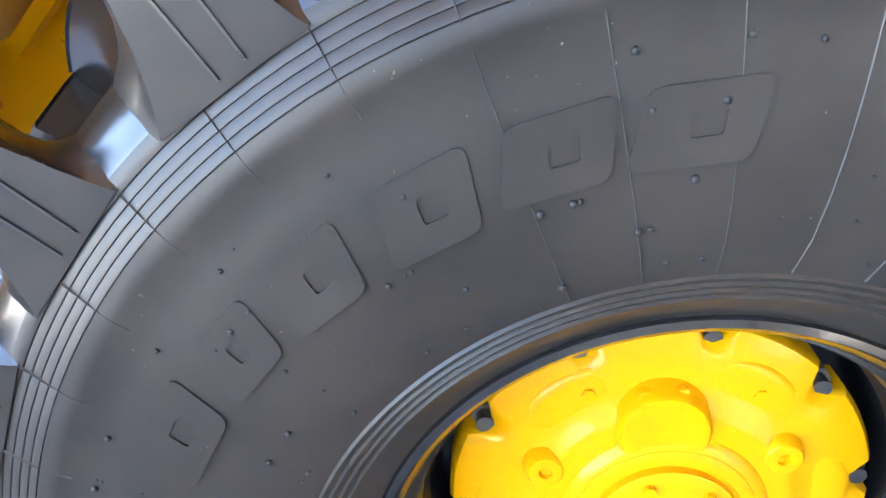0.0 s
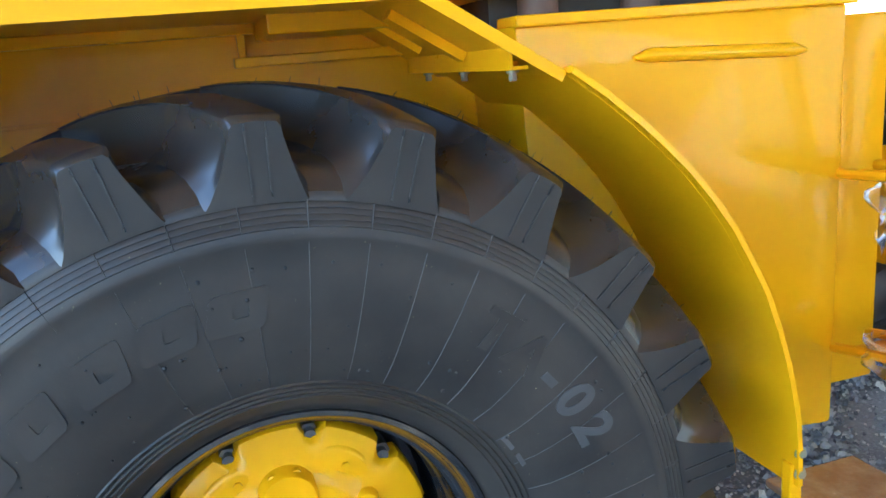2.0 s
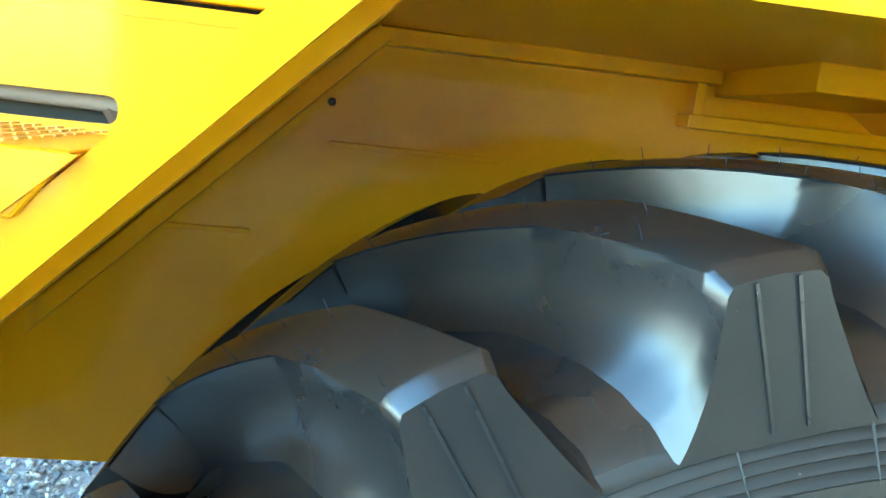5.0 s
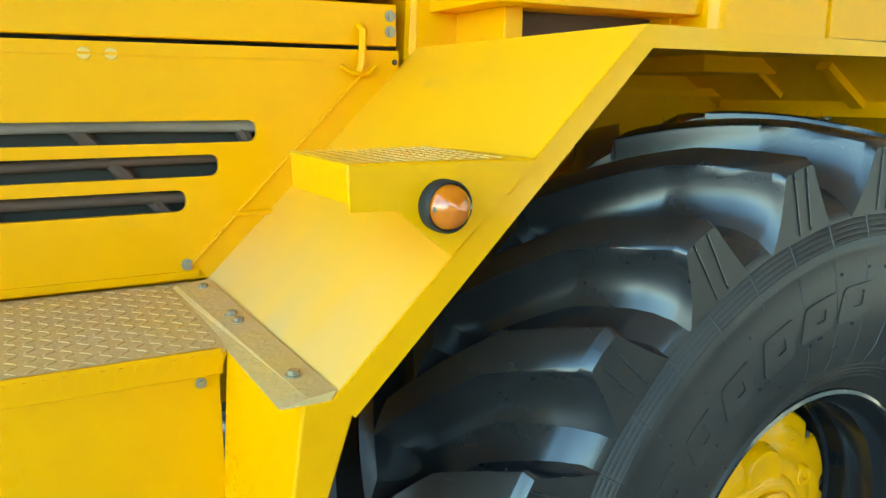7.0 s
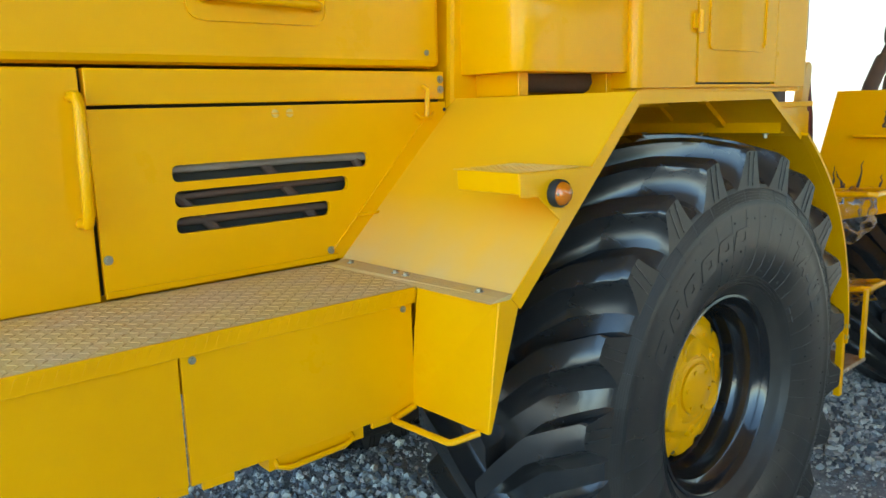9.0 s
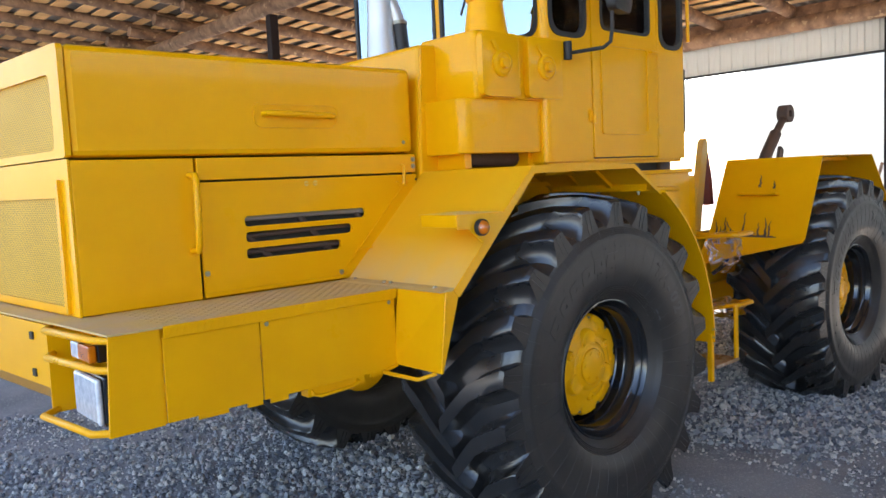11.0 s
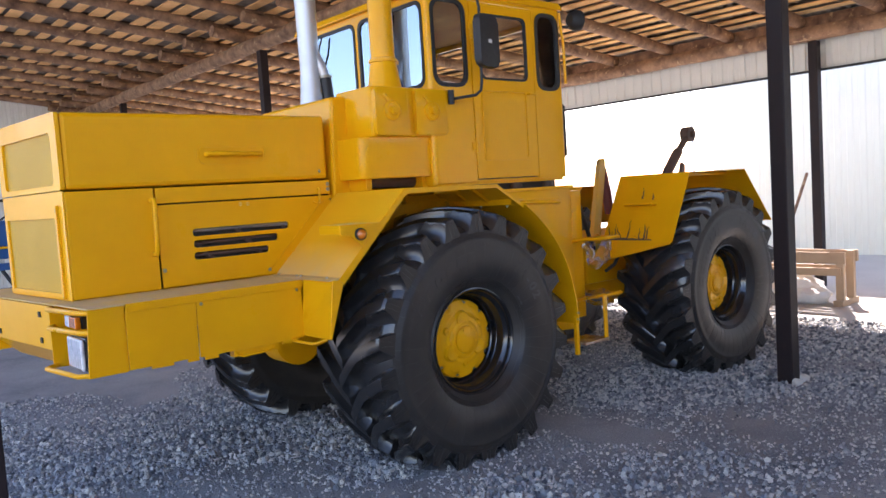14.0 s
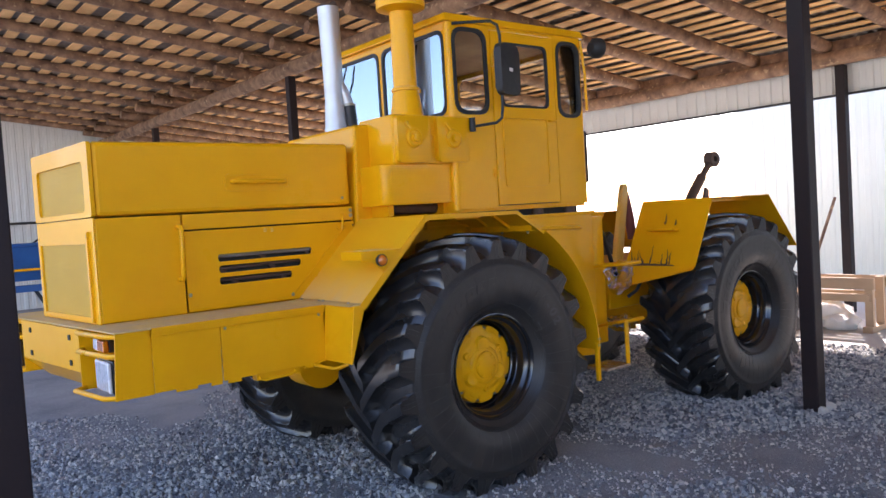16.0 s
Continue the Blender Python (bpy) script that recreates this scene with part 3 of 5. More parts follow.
def hub_plate():
    """Final-drive plate with notched rim, stepped face, three small lobes and a centre cap."""
    bm = bmesh.new()
    seg = 120
    rows = []
    for r, y, notch in ((0.274, -0.07, 1), (0.274, -0.122, 1), (0.268, -0.132, 1), (0.228, -0.1455, 0), (0.200, -0.1485, 0), (0.178, -0.153, 0), (0.166, -0.163, 0), (0.155, -0.1665, 0), (0.132, -0.167, 0), (0.124, -0.176, 0), (0.112, -0.179, 0)):
        row = []
        for k in range(seg):
            a = 2 * math.pi * k / seg
            rr = r
            if notch:
                d = abs((math.degrees(a) - 11.5 + 18) % 36 - 18)
                rr = r - 0.026 * max(0.0, 1 - (d / 4.6) ** 2) ** 0.5 if d < 4.6 else r
            row.append(bm.verts.new((rr * math.sin(a), y, rr * math.cos(a))))
        rows.append(row)
    for a, b in zip(rows, rows[1:]):
        for k in range(seg):
            bm.faces.new((a[k], a[(k + 1) % seg], b[(k + 1) % seg], b[k]))
    bm.faces.new(rows[-1][::-1])
    return bm


def build_wheel():
    """Rim as the wheel's own mesh, with tyre, tread bars, hub plate and nuts under it; outer side towards -y."""
    rim = lathe([(0.362, -0.250), (0.368, -0.276), (0.364, -0.284), (0.356, -0.286), (0.349, -0.280), (0.344, -0.258), (0.335, -0.235), (0.320, -0.225), (0.315, -0.17), (0.309, -0.163), (0.309, -0.12), (0.302, -0.112), (0.300, -0.03), (0.290, -0.012), (0.10, -0.012), (0.10, 0.01), (0.30, 0.01), (0.33, 0.05), (0.345, 0.26), (0.372, 0.285)], 96)
    w = part("wheel", rim, BLACK, tractor, "black enamelled wheel with a deep dish", smooth=True)
    tyre = part("tyre", lathe(tyre_profile(), 160), RUBBER, w, "black ribbed farm tyre with dusty sidewall", smooth=True)
    tyre.data.materials.append(RUBBER_LUG)
    for f in tyre.data.polygons:
        if math.hypot(f.center.x, f.center.z) > 0.757:
            f.material_index = 1
    for k in range(22):
        share("tread_lug", LUGS[0], w, pose(0, 0, 0, 0, -360 / 22 * k, 0))
        share("tread_lug", LUGS[1], w, pose(0, 0, 0, 0, -360 / 22 * k - 8.2, 0) @ Matrix.Diagonal((0.9965, 1, 0.9965, 1)))
    tagged(part("mould_line", mould_lines(), RUBBER_LINE, w), kind="stuff")
    tagged(part("vent_nub", vent_nubs(), SEAL, w), kind="stuff")
    for blk in ((5.2, 0.552, 0.616, 0.092), (15.6, 0.552, 0.616, 0.088), (26.3, 0.546, 0.616, 0.082), (37.5, 0.548, 0.614, 0.078), (47.6, 0.552, 0.614, 0.076), (58.6, 0.552, 0.616, 0.096)):
        part("raised_block", raised_block(*blk), RUBBER, w)
    for ch, deg in (("T", -36.8), ("A", -44.6), ("-", -51.0), ("0", -57.4), ("2", -64.4)):
        letter(ch, 0.102, on_side(deg, 0.592), RUBBER_MARK if ch in "02-" else RUBBER, w)
    for deg, r, ln in ((-57, 0.455, 0.03), (-62.5, 0.455, 0.028)):
        part("moulded_mark", turned(box(-ln / 2, ln / 2, -0.006, 0.006, -0.001, 0.0015), on_side(deg, r)), RUBBER_MARK, w)
    hub = part("hub_plate", hub_plate(), PAINT, w, "yellow final-drive hub plate", smooth=True)
    for k in range(3):
        a = radians(3 + 120 * k)
        c = Vector((-0.138 * math.sin(a), 0, 0.138 * math.cos(a)))
        part("planet_cover", turned(lathe([(0.066, -0.146), (0.059, -0.160), (0.056, -0.172), (0.052, -0.1765), (0.036, -0.1775), (0.033, -0.1760), (0.0005, -0.1765)], 28), Matrix.Translation(c)), PAINT, w, smooth=True)
        web = turned(prism([(-0.040, 0.06), (0.040, 0.06), (0.046, 0.150), (0.030, 0.196), (-0.030, 0.196), (-0.046, 0.150)], -0.166, -0.14, 0.008), pose(0, 0, 0, 0, -math.degrees(a), 0))
        part("planet_web", web, PAINT, w, smooth=True)
        for off in (33, 87):
            e = a + radians(off)
            bulge = lathe([(0.060, 0.004), (0.056, -0.004), (0.046, -0.010), (0.028, -0.0145), (0.0005, -0.016)], 24)
            part("casting_bulge", turned(bulge, pose(-0.19 * math.sin(e), -0.1425, 0.19 * math.cos(e), 0, -math.degrees(e), 0) @ Matrix.Diagonal((1.25, 0.5, 0.85, 1))), PAINT, w, smooth=True)
        a += radians(60)
        c = Vector((-0.168 * math.sin(a), 0, 0.168 * math.cos(a)))
        part("cover_lobe", turned(lathe([(0.030, -0.14), (0.025, -0.165), (0.021, -0.1695), (0.009, -0.1695), (0.007, -0.158), (0.0005, -0.158)], 24), Matrix.Translation(c)), PAINT, w, smooth=True)
    part("hub_cap", lathe([(0.118, -0.17), (0.116, -0.179), (0.110, -0.182), (0.099, -0.1825), (0.097, -0.176), (0.094, -0.176), (0.092, -0.189), (0.086, -0.192), (0.04, -0.197), (0.0005, -0.1975)], 48), PAINT, w, smooth=True)
    for k in range(6):
        a = radians(60 * k + 20)
        share("cap_screw", SCREW, w, pose(-0.074 * math.sin(a), -0.1945, 0.074 * math.cos(a)))
    for k in range(6):
        a = radians(60 * k - 32)
        share("cap_screw", SCREW, w, pose(-0.205 * math.sin(a), -0.147, 0.205 * math.cos(a)) @ Matrix.Diagonal((1.1, 1.1, 1.1, 1)))
    for k in range(10):
        a = radians(36 * k - 11.5)
        share("wheel_nut", NUT, w, pose(-0.256 * math.sin(a), -0.055, 0.247 * math.cos(a)))
    return w


def small_mesh(name, bm, mat):
    bmesh.ops.recalc_face_normals(bm, faces=bm.faces)
    me = bpy.data.meshes.new(name)
    bm.to_mesh(me)
    bm.free()
    me.materials.append(mat)
    return me


def hex_bar(r, y0, y1, bm):
    n = [bm.verts.new((r * math.cos(k * math.pi / 3), y0, r * math.sin(k * math.pi / 3))) for k in range(6)]
    m = [bm.verts.new((r * math.cos(k * math.pi / 3), y1, r * math.sin(k * math.pi / 3))) for k in range(6)]
    for k in range(6):
        bm.faces.new((n[k], n[(k + 1) % 6], m[(k + 1) % 6], m[k]))
    bm.faces.new(m)
    return bm


SCREW = small_mesh("cap_screw", hex_bar(0.008, 0.0, -0.006, bmesh.new()), PAINT)
NUT = small_mesh("wheel_nut", hex_bar(0.019, 0.0, -0.055, lathe([(0.012, -0.05), (0.012, -0.075), (0.0005, -0.075)], 12)), NUTSTEEL)
LUGS = (tyre_lug(1), tyre_lug(-1))
front_left = build_wheel()
front_left.matrix_basis = pose(TC[0], -1.016, TC[1])
copy_thing(front_left, pose(3.22, -1.03, 0.79, 0, 0, 0) @ pose(0, 0, 0, 0, -23, 0))
# far wheels turn their outer side to +y; the tread is the same on both sides, so they roll over by half a turn about x
copy_thing(front_left, pose(TC[0], 1.03, TC[1], 180, 0, 0) @ pose(0, 0, 0, 0, 97, 0))
copy_thing(front_left, pose(3.22, 1.03, 0.79, 180, 0, 0) @ pose(0, 0, 0, 0, 40, 0))

# --- front fender ---
FO = -1.277
LINE = [(-1.077, 1.345), (-0.547, 1.862), (0.27, 1.853), (0.53, 1.69)]


def bent_sheet(pts, y0, y1, t=0.006):
    """A sheet bent along a line in x and z; its thickness goes to the inside."""
    bm = bmesh.new()
    rows = []
    for k, (x, z) in enumerate(pts):
        a, b = Vector(pts[max(k - 1, 0)]), Vector(pts[min(k + 1, len(pts) - 1)])
        d = (b - a).normalized()
        nx, nz = d.y * t, -d.x * t
        rows.append([bm.verts.new(p) for p in ((x, y0, z), (x, y1, z), (x + nx, y1, z + nz), (x + nx, y0, z + nz))])
    for a, b in zip(rows, rows[1:]):
        for k in range(4):
            bm.faces.new((a[k], a[(k + 1) % 4], b[(k + 1) % 4], b[k]))
    bm.faces.new(rows[0])
    bm.faces.new(rows[-1][::-1])
    return bm


def lip(pts, drop, y, t=0.006):
    """A flat band in one upright plane that follows a line in x and z, drop wide to its inner side."""
    bm = bmesh.new()
    rows = []
    for k, (x, z) in enumerate(pts):
        a, p, b = Vector(pts[max(k - 1, 0)]), Vector((x, z)), Vector(pts[min(k + 1, len(pts) - 1)])
        d0, d1 = (p - a).normalized() if k else (b - p).normalized(), (b - p).normalized() if k < len(pts) - 1 else (p - a).normalized()
        n = Vector((d0.y + d1.y, -d0.x - d1.x)).normalized()
        n *= (drop[k] if isinstance(drop, tuple) else drop) / max(0.5, n.dot(Vector((d0.y, -d0.x))))
        rows.append([bm.verts.new(q) for q in ((x, y, z), (x, y + t, z), (x + n.x, y + t, z + n.y), (x + n.x, y, z + n.y))])
    for a, b in zip(rows, rows[1:]):
        for k in range(4):
            bm.faces.new((a[k], a[(k + 1) % 4], b[(k + 1) % 4], b[k]))
    bm.faces.new(rows[0])
    bm.faces.new(rows[-1][::-1])
    return bm


fender = part("front_fender", bent_sheet(LINE, FO, -0.50), PAINT_FILM, tractor, "bent yellow sheet mudguard with a dusty foot")
part("fender_lip", lip(LINE, (0.045, 0.036, 0.024, 0.02), FO - 0.006), PAINT, fender)
part("front_fender", bent_sheet(LINE, 1.29, 0.515), PAINT, tractor, "bent yellow sheet mudguard with a dusty foot")
ARC = [(0.53, 1.692), (0.60, 1.642), (0.665, 1.588), (0.72, 1.537), (0.77, 1.487), (0.82, 1.427), (0.867, 1.362), (0.91, 1.287), (0.948, 1.215), (0.98, 1.13), (1.005, 1.05), (1.023, 0.975), (1.036, 0.909), (1.043, 0.83), (1.045, 0.745)]
guard = part("wheel_guard", bent_sheet(ARC, FO, -0.60), PAINT, tractor, "curved yellow sheet behind the front wheel", smooth=True)
part("fender_lip", lip(ARC, -0.012, FO - 0.006), PAINT, guard)
part("fender_band", bent_sheet([(x + 0.004, z + 0.006) for x, z in ARC], FO - 0.028, FO + 0.012, 0.012), PAINT, guard, smooth=True)
part("stay_bar", box(1.028, 1.06, FO - 0.014, FO + 0.016, 0.50, 0.80, 0.004), PAINT, guard)
for z in (0.83, 0.78):
    bolt(guard, (1.046, FO - 0.02, z), 0, 0, 0.9)
part("angle_iron", box(0.44, 0.475, -1.24, -0.56, 1.70, 1.706, bm=box(0.44, 0.446, -1.24, -0.56, 1.706, 1.745)), PAINT, fender)
for y in (-1.166, -0.89, -0.614):
    share("bolt", BOLT, fender, pose(0.475, y, 1.698, 90, 0, 0) @ Matrix.Diagonal((0.75, 1.6, 0.75, 1)))
for y in (-1.16, -0.62):
    part("stiffener", bent_sheet([(x + 0.012, z - 0.012) for x, z in LINE[:2]], y, y + 0.035, 0.028), PAINT, fender)
part("stiffener", box(-0.53, 0.06, -0.565, -0.522, 1.826, 1.854, 0.003), PAINT, fender)
part("stiffener", box(0.018, 0.036, -0.560, -0.522, 1.770, 1.826, 0.002), PAINT, fender)
part("stiffener", bent_sheet([(0.29, 1.832), (0.44, 1.738)], -1.02, -0.985, 0.02), PAINT, fender)
part("stiffener", bent_sheet([(0.31, 1.822), (0.41, 1.758)], -0.80, -0.76, 0.016), PAINT, fender)
for y in (-1.20, -1.12, -1.04, -0.96, -0.84, -0.78, -0.71):
    part("weld_tab", box(0.448, 0.470, y - 0.012, y + 0.012, 1.7058, 1.716, 0.003), PAINT, fender)
part("cab_bracket", hexa([(0.066, -0.836, 1.808), (0.363, -0.836, 1.808), (0.40, -0.524, 1.808), (0.066, -0.524, 1.808), (0.066, -0.836, 1.855), (0.281, -0.836, 1.852), (0.32, -0.524, 1.852), (0.066, -0.524, 1.855)], 0.004), PAINT, fender)
part("ledge", box(0.005, 0.60, -0.575, -0.522, 1.748, 1.772, 0.003), PAINT, fender)
part("inner_wall", prism([(-1.13, 1.06), (-1.13, 1.30), (-1.05, 1.35), (-0.572, 1.835), (-0.545, 1.855), (0.27, 1.846), (0.66, 1.82), (0.90, 1.60), (0.90, 1.06)], -0.522, -0.49), PAINT, fender, "glossy yellow inner wall of the wheel arch")
part("inner_ridge", box(-0.60, -0.30, -0.527, -0.522, 1.650, 1.660, 0.002), PAINT, fender)
part("inner_ridge", box(-1.02, -0.72, -0.527, -0.522, 1.487, 1.497, 0.002), PAINT, fender)
for hx, hz in ((-0.601, 1.725), (-0.617, 1.825), (-0.50, 1.44)):
    part("rivet_hole", turned(lathe([(0.007, 0.0), (0.006, -0.002), (0.0005, -0.002)], 10), Matrix.Translation((hx, -0.522, hz))), DARK, fender)
fb = part("fender_box", hexa([(-1.165, -0.955, 0.998), (-1.165, FO, 0.998), (-1.152, FO, 0.998), (-1.12, -0.955, 0.998), (-1.148, -0.985, 1.345), (-1.118, FO, 1.345), (-1.036, FO, 1.345), (-1.05, -0.985, 1.345)], 0.004), PAINT, tractor, "yellow folded box at the foot of the fender")
part("loop_bar", tube([(-1.17, -0.985, 1.0), (-1.25, -0.99, 0.985), (-1.255, -1.0, 0.984), (-1.245, -1.21, 0.984), (-1.235, -1.22, 0.985), (-1.17, -1.25, 1.0)], 0.009, 8), PAINT, fb, smooth=True)
strip = part("flange_strip", hexa([(-1.155, -0.54, 1.343), (-1.150, FO, 1.343), (-1.078, FO, 1.343), (-1.085, -0.54, 1.343), (-1.145, -0.54, 1.350), (-1.112, FO, 1.352), (-1.07, FO, 1.356), (-1.078, -0.54, 1.356)]), DUST, fender)
for y in (-0.60, -0.83, -0.88, -1.186):
    share("bolt", BOLT, fender, pose(-1.10, y, 1.352, -90, 0, 0) @ Matrix.Diagonal((0.8, 0.8, 0.8, 1)))
foot = part("small_step", hexa([(-1.052, -1.29, 1.610), (-0.80, -1.29, 1.610), (-0.80, -1.06, 1.610), (-1.052, -1.06, 1.610), (-1.055, -1.29, 1.665), (-0.76, -1.29, 1.662), (-0.76, -1.06, 1.662), (-1.055, -1.06, 1.665)], 0.003), PAINT, fender, "small yellow step with a grated top")
part("gusset", prism([(-1.052, 1.602), (-0.985, 1.600), (-0.90, 1.530), (-0.755, 1.66), (-1.052, 1.662)], FO - 0.016, FO - 0.010), PAINT, foot)
bm = bmesh.new()
for i in range(12):
    for j in range(10):
        box(-1.045 + i * 0.021, -1.045 + i * 0.021 + 0.004, -1.28 + j * 0.025, -1.28 + j * 0.025 + 0.019, 1.6635, 1.6655, bm=bm)
tagged(part("grating", bm, PAINT_DUSTY, foot), kind="stuff")
lampo = part("side_marker_lamp", turned(lathe([(0.037, 0.0), (0.037, -0.02), (0.034, -0.025), (0.031, -0.021)], 36), Matrix.Translation((-0.916, FO - 0.016, 1.603))), SEAL, fender, smooth=True)
part("lens", turned(lathe([(0.032, -0.015), (0.0315, -0.024), (0.027, -0.033), (0.017, -0.041), (0.0005, -0.045)], 36), Matrix.Translation((-0.916, FO - 0.016, 1.603))), AMBER, lampo, "round amber lens", smooth=True)
for dx in (-0.026, 0.026):
    bolt(fender, (-0.916 + dx, FO - 0.046, 1.603), 0, 0, 0.28)

# --- hood ---
SKEW = 0.0875


def front_x(y, base=-2.345):
    return base - SKEW * (y + 0.508)


def hood_block(z0, z1, x0, x1, yl=-0.508, yr=0.52, bevel=0.012):
    xr = x0 - SKEW * (yr - yl)
    return hexa([(x0, yl, z0), (x1, yl, z0), (x1, yr, z0), (xr, yr, z0), (x0, yl, z1), (x1, yl, z1), (x1, yr, z1), (xr, yr, z1)], bevel)


def front_panel(outer, holes, d0, d1):
    """A sheet on the hood's slightly turned front, in y and z; d: how far it stands proud."""
    bm = sheet(outer, holes, 0.0, d0 - d1)
    for v in bm.verts:
        u, d, z = v.co.x, d0 - v.co.y, v.co.z
        v.co = (front_x(u) - d, u, z)
    return bm


hood = part("upper_hood", hood_block(1.968, 2.402, -2.325, -0.612, bevel=0.026), PAINT, tractor, "long box-shaped yellow engine hood")
part("grille_frame", front_panel(fillet(rect(-0.508, 0.52, 1.968, 2.402), 0.02, 3), [fillet(rect(-0.415, 0.43, 2.0, 2.295), 0.04, 4)], 0.004, -0.0190), PAINT, hood)
part("grille_mesh", front_panel(rect(-0.43, 0.445, 1.99, 2.31), [], -0.0125, -0.0175), MESHY, hood, "fine perforated yellow mesh")
# Solid block, not a hollow: the engine bay's shade is put into its colour.
lower = part("lower_hood", hood_block(1.348, 1.955, -2.27, -0.56, -0.44, 0.45), DARK, tractor, "solid dark block for the shaded engine bay behind the panels")
part("engine_block", box(-1.75, -0.8, -0.432, 0.3, 1.40, 1.75, 0.03), RUST, lower)
for x0, x1 in ((-1.72, -1.45), (-1.35, -1.12), (-1.0, -0.85)):
    part("engine_strut", tube([(x0, -0.46, 1.72), (x1, -0.46, 1.47)], 0.016, 8), RUST, lower, smooth=True)
for z0, z1, r in ((1.685, 1.680, 0.016), (1.60, 1.612, 0.011), (1.53, 1.522, 0.013)):
    part("engine_pipe", tube([(-1.64, -0.462, z0), (-1.2, -0.466, (z0 + z1) / 2 + 0.004), (-0.90, -0.462, z1)], r, 10), SLATE if r > 0.015 else RUST, lower, smooth=True)
part("front_panel", front_panel(rect(-0.508, 0.52, 1.345, 1.962), [fillet(rect(-0.40, 0.415, 1.385, 1.83), 0.012, 2)], 0.0, -0.0085), PAINT, lower)
part("grille_mesh", front_panel(rect(-0.415, 0.43, 1.37, 1.845), [], 0.004, -0.004), MESHY, lower, "fine perforated yellow mesh")
part("grille_border", front_panel(rect(-0.435, 0.45, 1.355, 1.885), [rect(-0.405, 0.42, 1.385, 1.815)], 0.016, 0.0), PAINT, lower)
for u in (-0.42, 0.435):
    for z in (1.37, 1.62, 1.86):
        share("bolt", BOLT, lower, pose(front_x(u) - 0.017, u, z, 0, 0, 90) @ Matrix.Diagonal((0.6, 0.6, 0.6, 1)))
part("corner_panel", prism(rect(-2.335, -1.838, 1.347, 1.958), -0.508, -0.44, 0.006), PAINT, lower)
part("corner_panel", prism(rect(-2.36, -0.6, 1.347, 1.958), 0.46, 0.52, 0.006), PAINT, lower)
SLOTS = [fillet(rect(a, b, z - 0.0235, z + 0.0235), 0.023, 5) for a, b, z in ((-1.618, -0.948, 1.671), (-1.616, -1.034, 1.599), (-1.618, -1.107, 1.525))]
door = part("side_panel", sheet(rect(-1.826, -0.60, 1.352, 1.852), SLOTS, -0.508, -0.492), PAINT, lower, "hinged yellow side panel with three long slots")
part("hood_strip", prism(rect(-1.826, -0.604, 1.862, 1.957), -0.508, -0.47, 0.004), PAINT, lower)
part("panel_flange", prism(rect(-1.826, -1.09, 1.356, 1.372), -0.514, -0.508, 0.002), PAINT, lower)
part("panel_ridge", turned(box(-0.31, 0.31, -0.004, 0.004, -0.003, 0.003, 0.002), pose(-0.89, -0.510, 1.60, 0, -45, 0)), PAINT, lower)
part("panel_ridge", prism(rect(-1.80, -0.72, 1.826, 1.831), -0.511, -0.507), PAINT, lower)
for x in (-1.285, -1.235):
    part("dent", turned(lathe([(0.013, 0), (0.011, -0.002), (0.0005, -0.003)], 12), Matrix.Translation((x, -0.508, 1.828))), PAINT_DUSTY, lower)
for x, z in ((-1.114, 1.386), (-1.812, 1.457)):
    bolt(lower, (x, -0.509, z), 0, 0, 0.75)
for z in (1.895, 1.93):
    bolt(lower, (-0.622, -0.509, z), 0, 0, 0.8)
bolt(hood, (-0.68, -0.509, 2.02), 0, 0, 0.6)
part("latch_hook", tube([(-0.70, -0.51, 1.905), (-0.70, -0.532, 1.895), (-0.705, -0.532, 1.82), (-0.712, -0.534, 1.80)], 0.009, 8), PAINT, lower, smooth=True)
part("latch_hook", tube([(-0.755, -0.528, 1.815), (-0.735, -0.532, 1.800), (-0.69, -0.532, 1.798), (-0.67, -0.528, 1.815)], 0.006, 8), PAINT, lower, smooth=True)
part("handle_plate", prism(fillet(rect(-1.535, -1.085, 2.095, 2.20), 0.045, 5), -0.511, -0.507), PAINT, hood)
oval = lambda g: fillet(rect(-1.535 - g, -1.085 + g, 2.095 - g, 2.20 + g), 0.045 + g, 5)
part("handle_rim", frame_of(oval(0.006), oval(-0.006), -0.516, -0.506), PAINT, hood)
part("handle", tube([(-1.49, -0.508, 2.152), (-1.485, -0.545, 2.152), (-1.46, -0.556, 2.152), (-1.16, -0.556, 2.146), (-1.135, -0.545, 2.145), (-1.13, -0.508, 2.145)], 0.014, 10), PAINT, hood, smooth=True)
part("handle", tube([(-1.86, -0.508, 1.885), (-1.86, -0.56, 1.882), (-1.862, -0.572, 1.86), (-1.866, -0.572, 1.59), (-1.867, -0.56, 1.565), (-1.867, -0.508, 1.562)], 0.015, 10), PAINT, lower, smooth=True)
neck = part("cowl", hexa([(-0.596, -0.506, 1.35), (0.08, -0.506, 1.35), (0.08, 0.52, 1.35), (-0.596, 0.52, 1.35), (-0.545, -0.506, 2.535), (0.08, -0.506, 2.575), (0.08, 0.52, 2.575), (-0.545, 0.52, 2.535)], 0.02), PAINT, tractor, "yellow cowl between hood and cab")

# --- bumper and side step ---
bump = part("bumper", hexa([(-2.24, -0.96, 0.985), (-2.215, -0.96, 0.985), (-2.215, 1.02, 0.985), (-2.34, 1.02, 0.94), (-2.24, -0.96, 1.335), (-2.215, -0.96, 1.335), (-2.215, 1.02, 1.335), (-2.34, 1.02, 1.335)]), PAINT, tractor, "heavy yellow front bumper with recessed lamps")


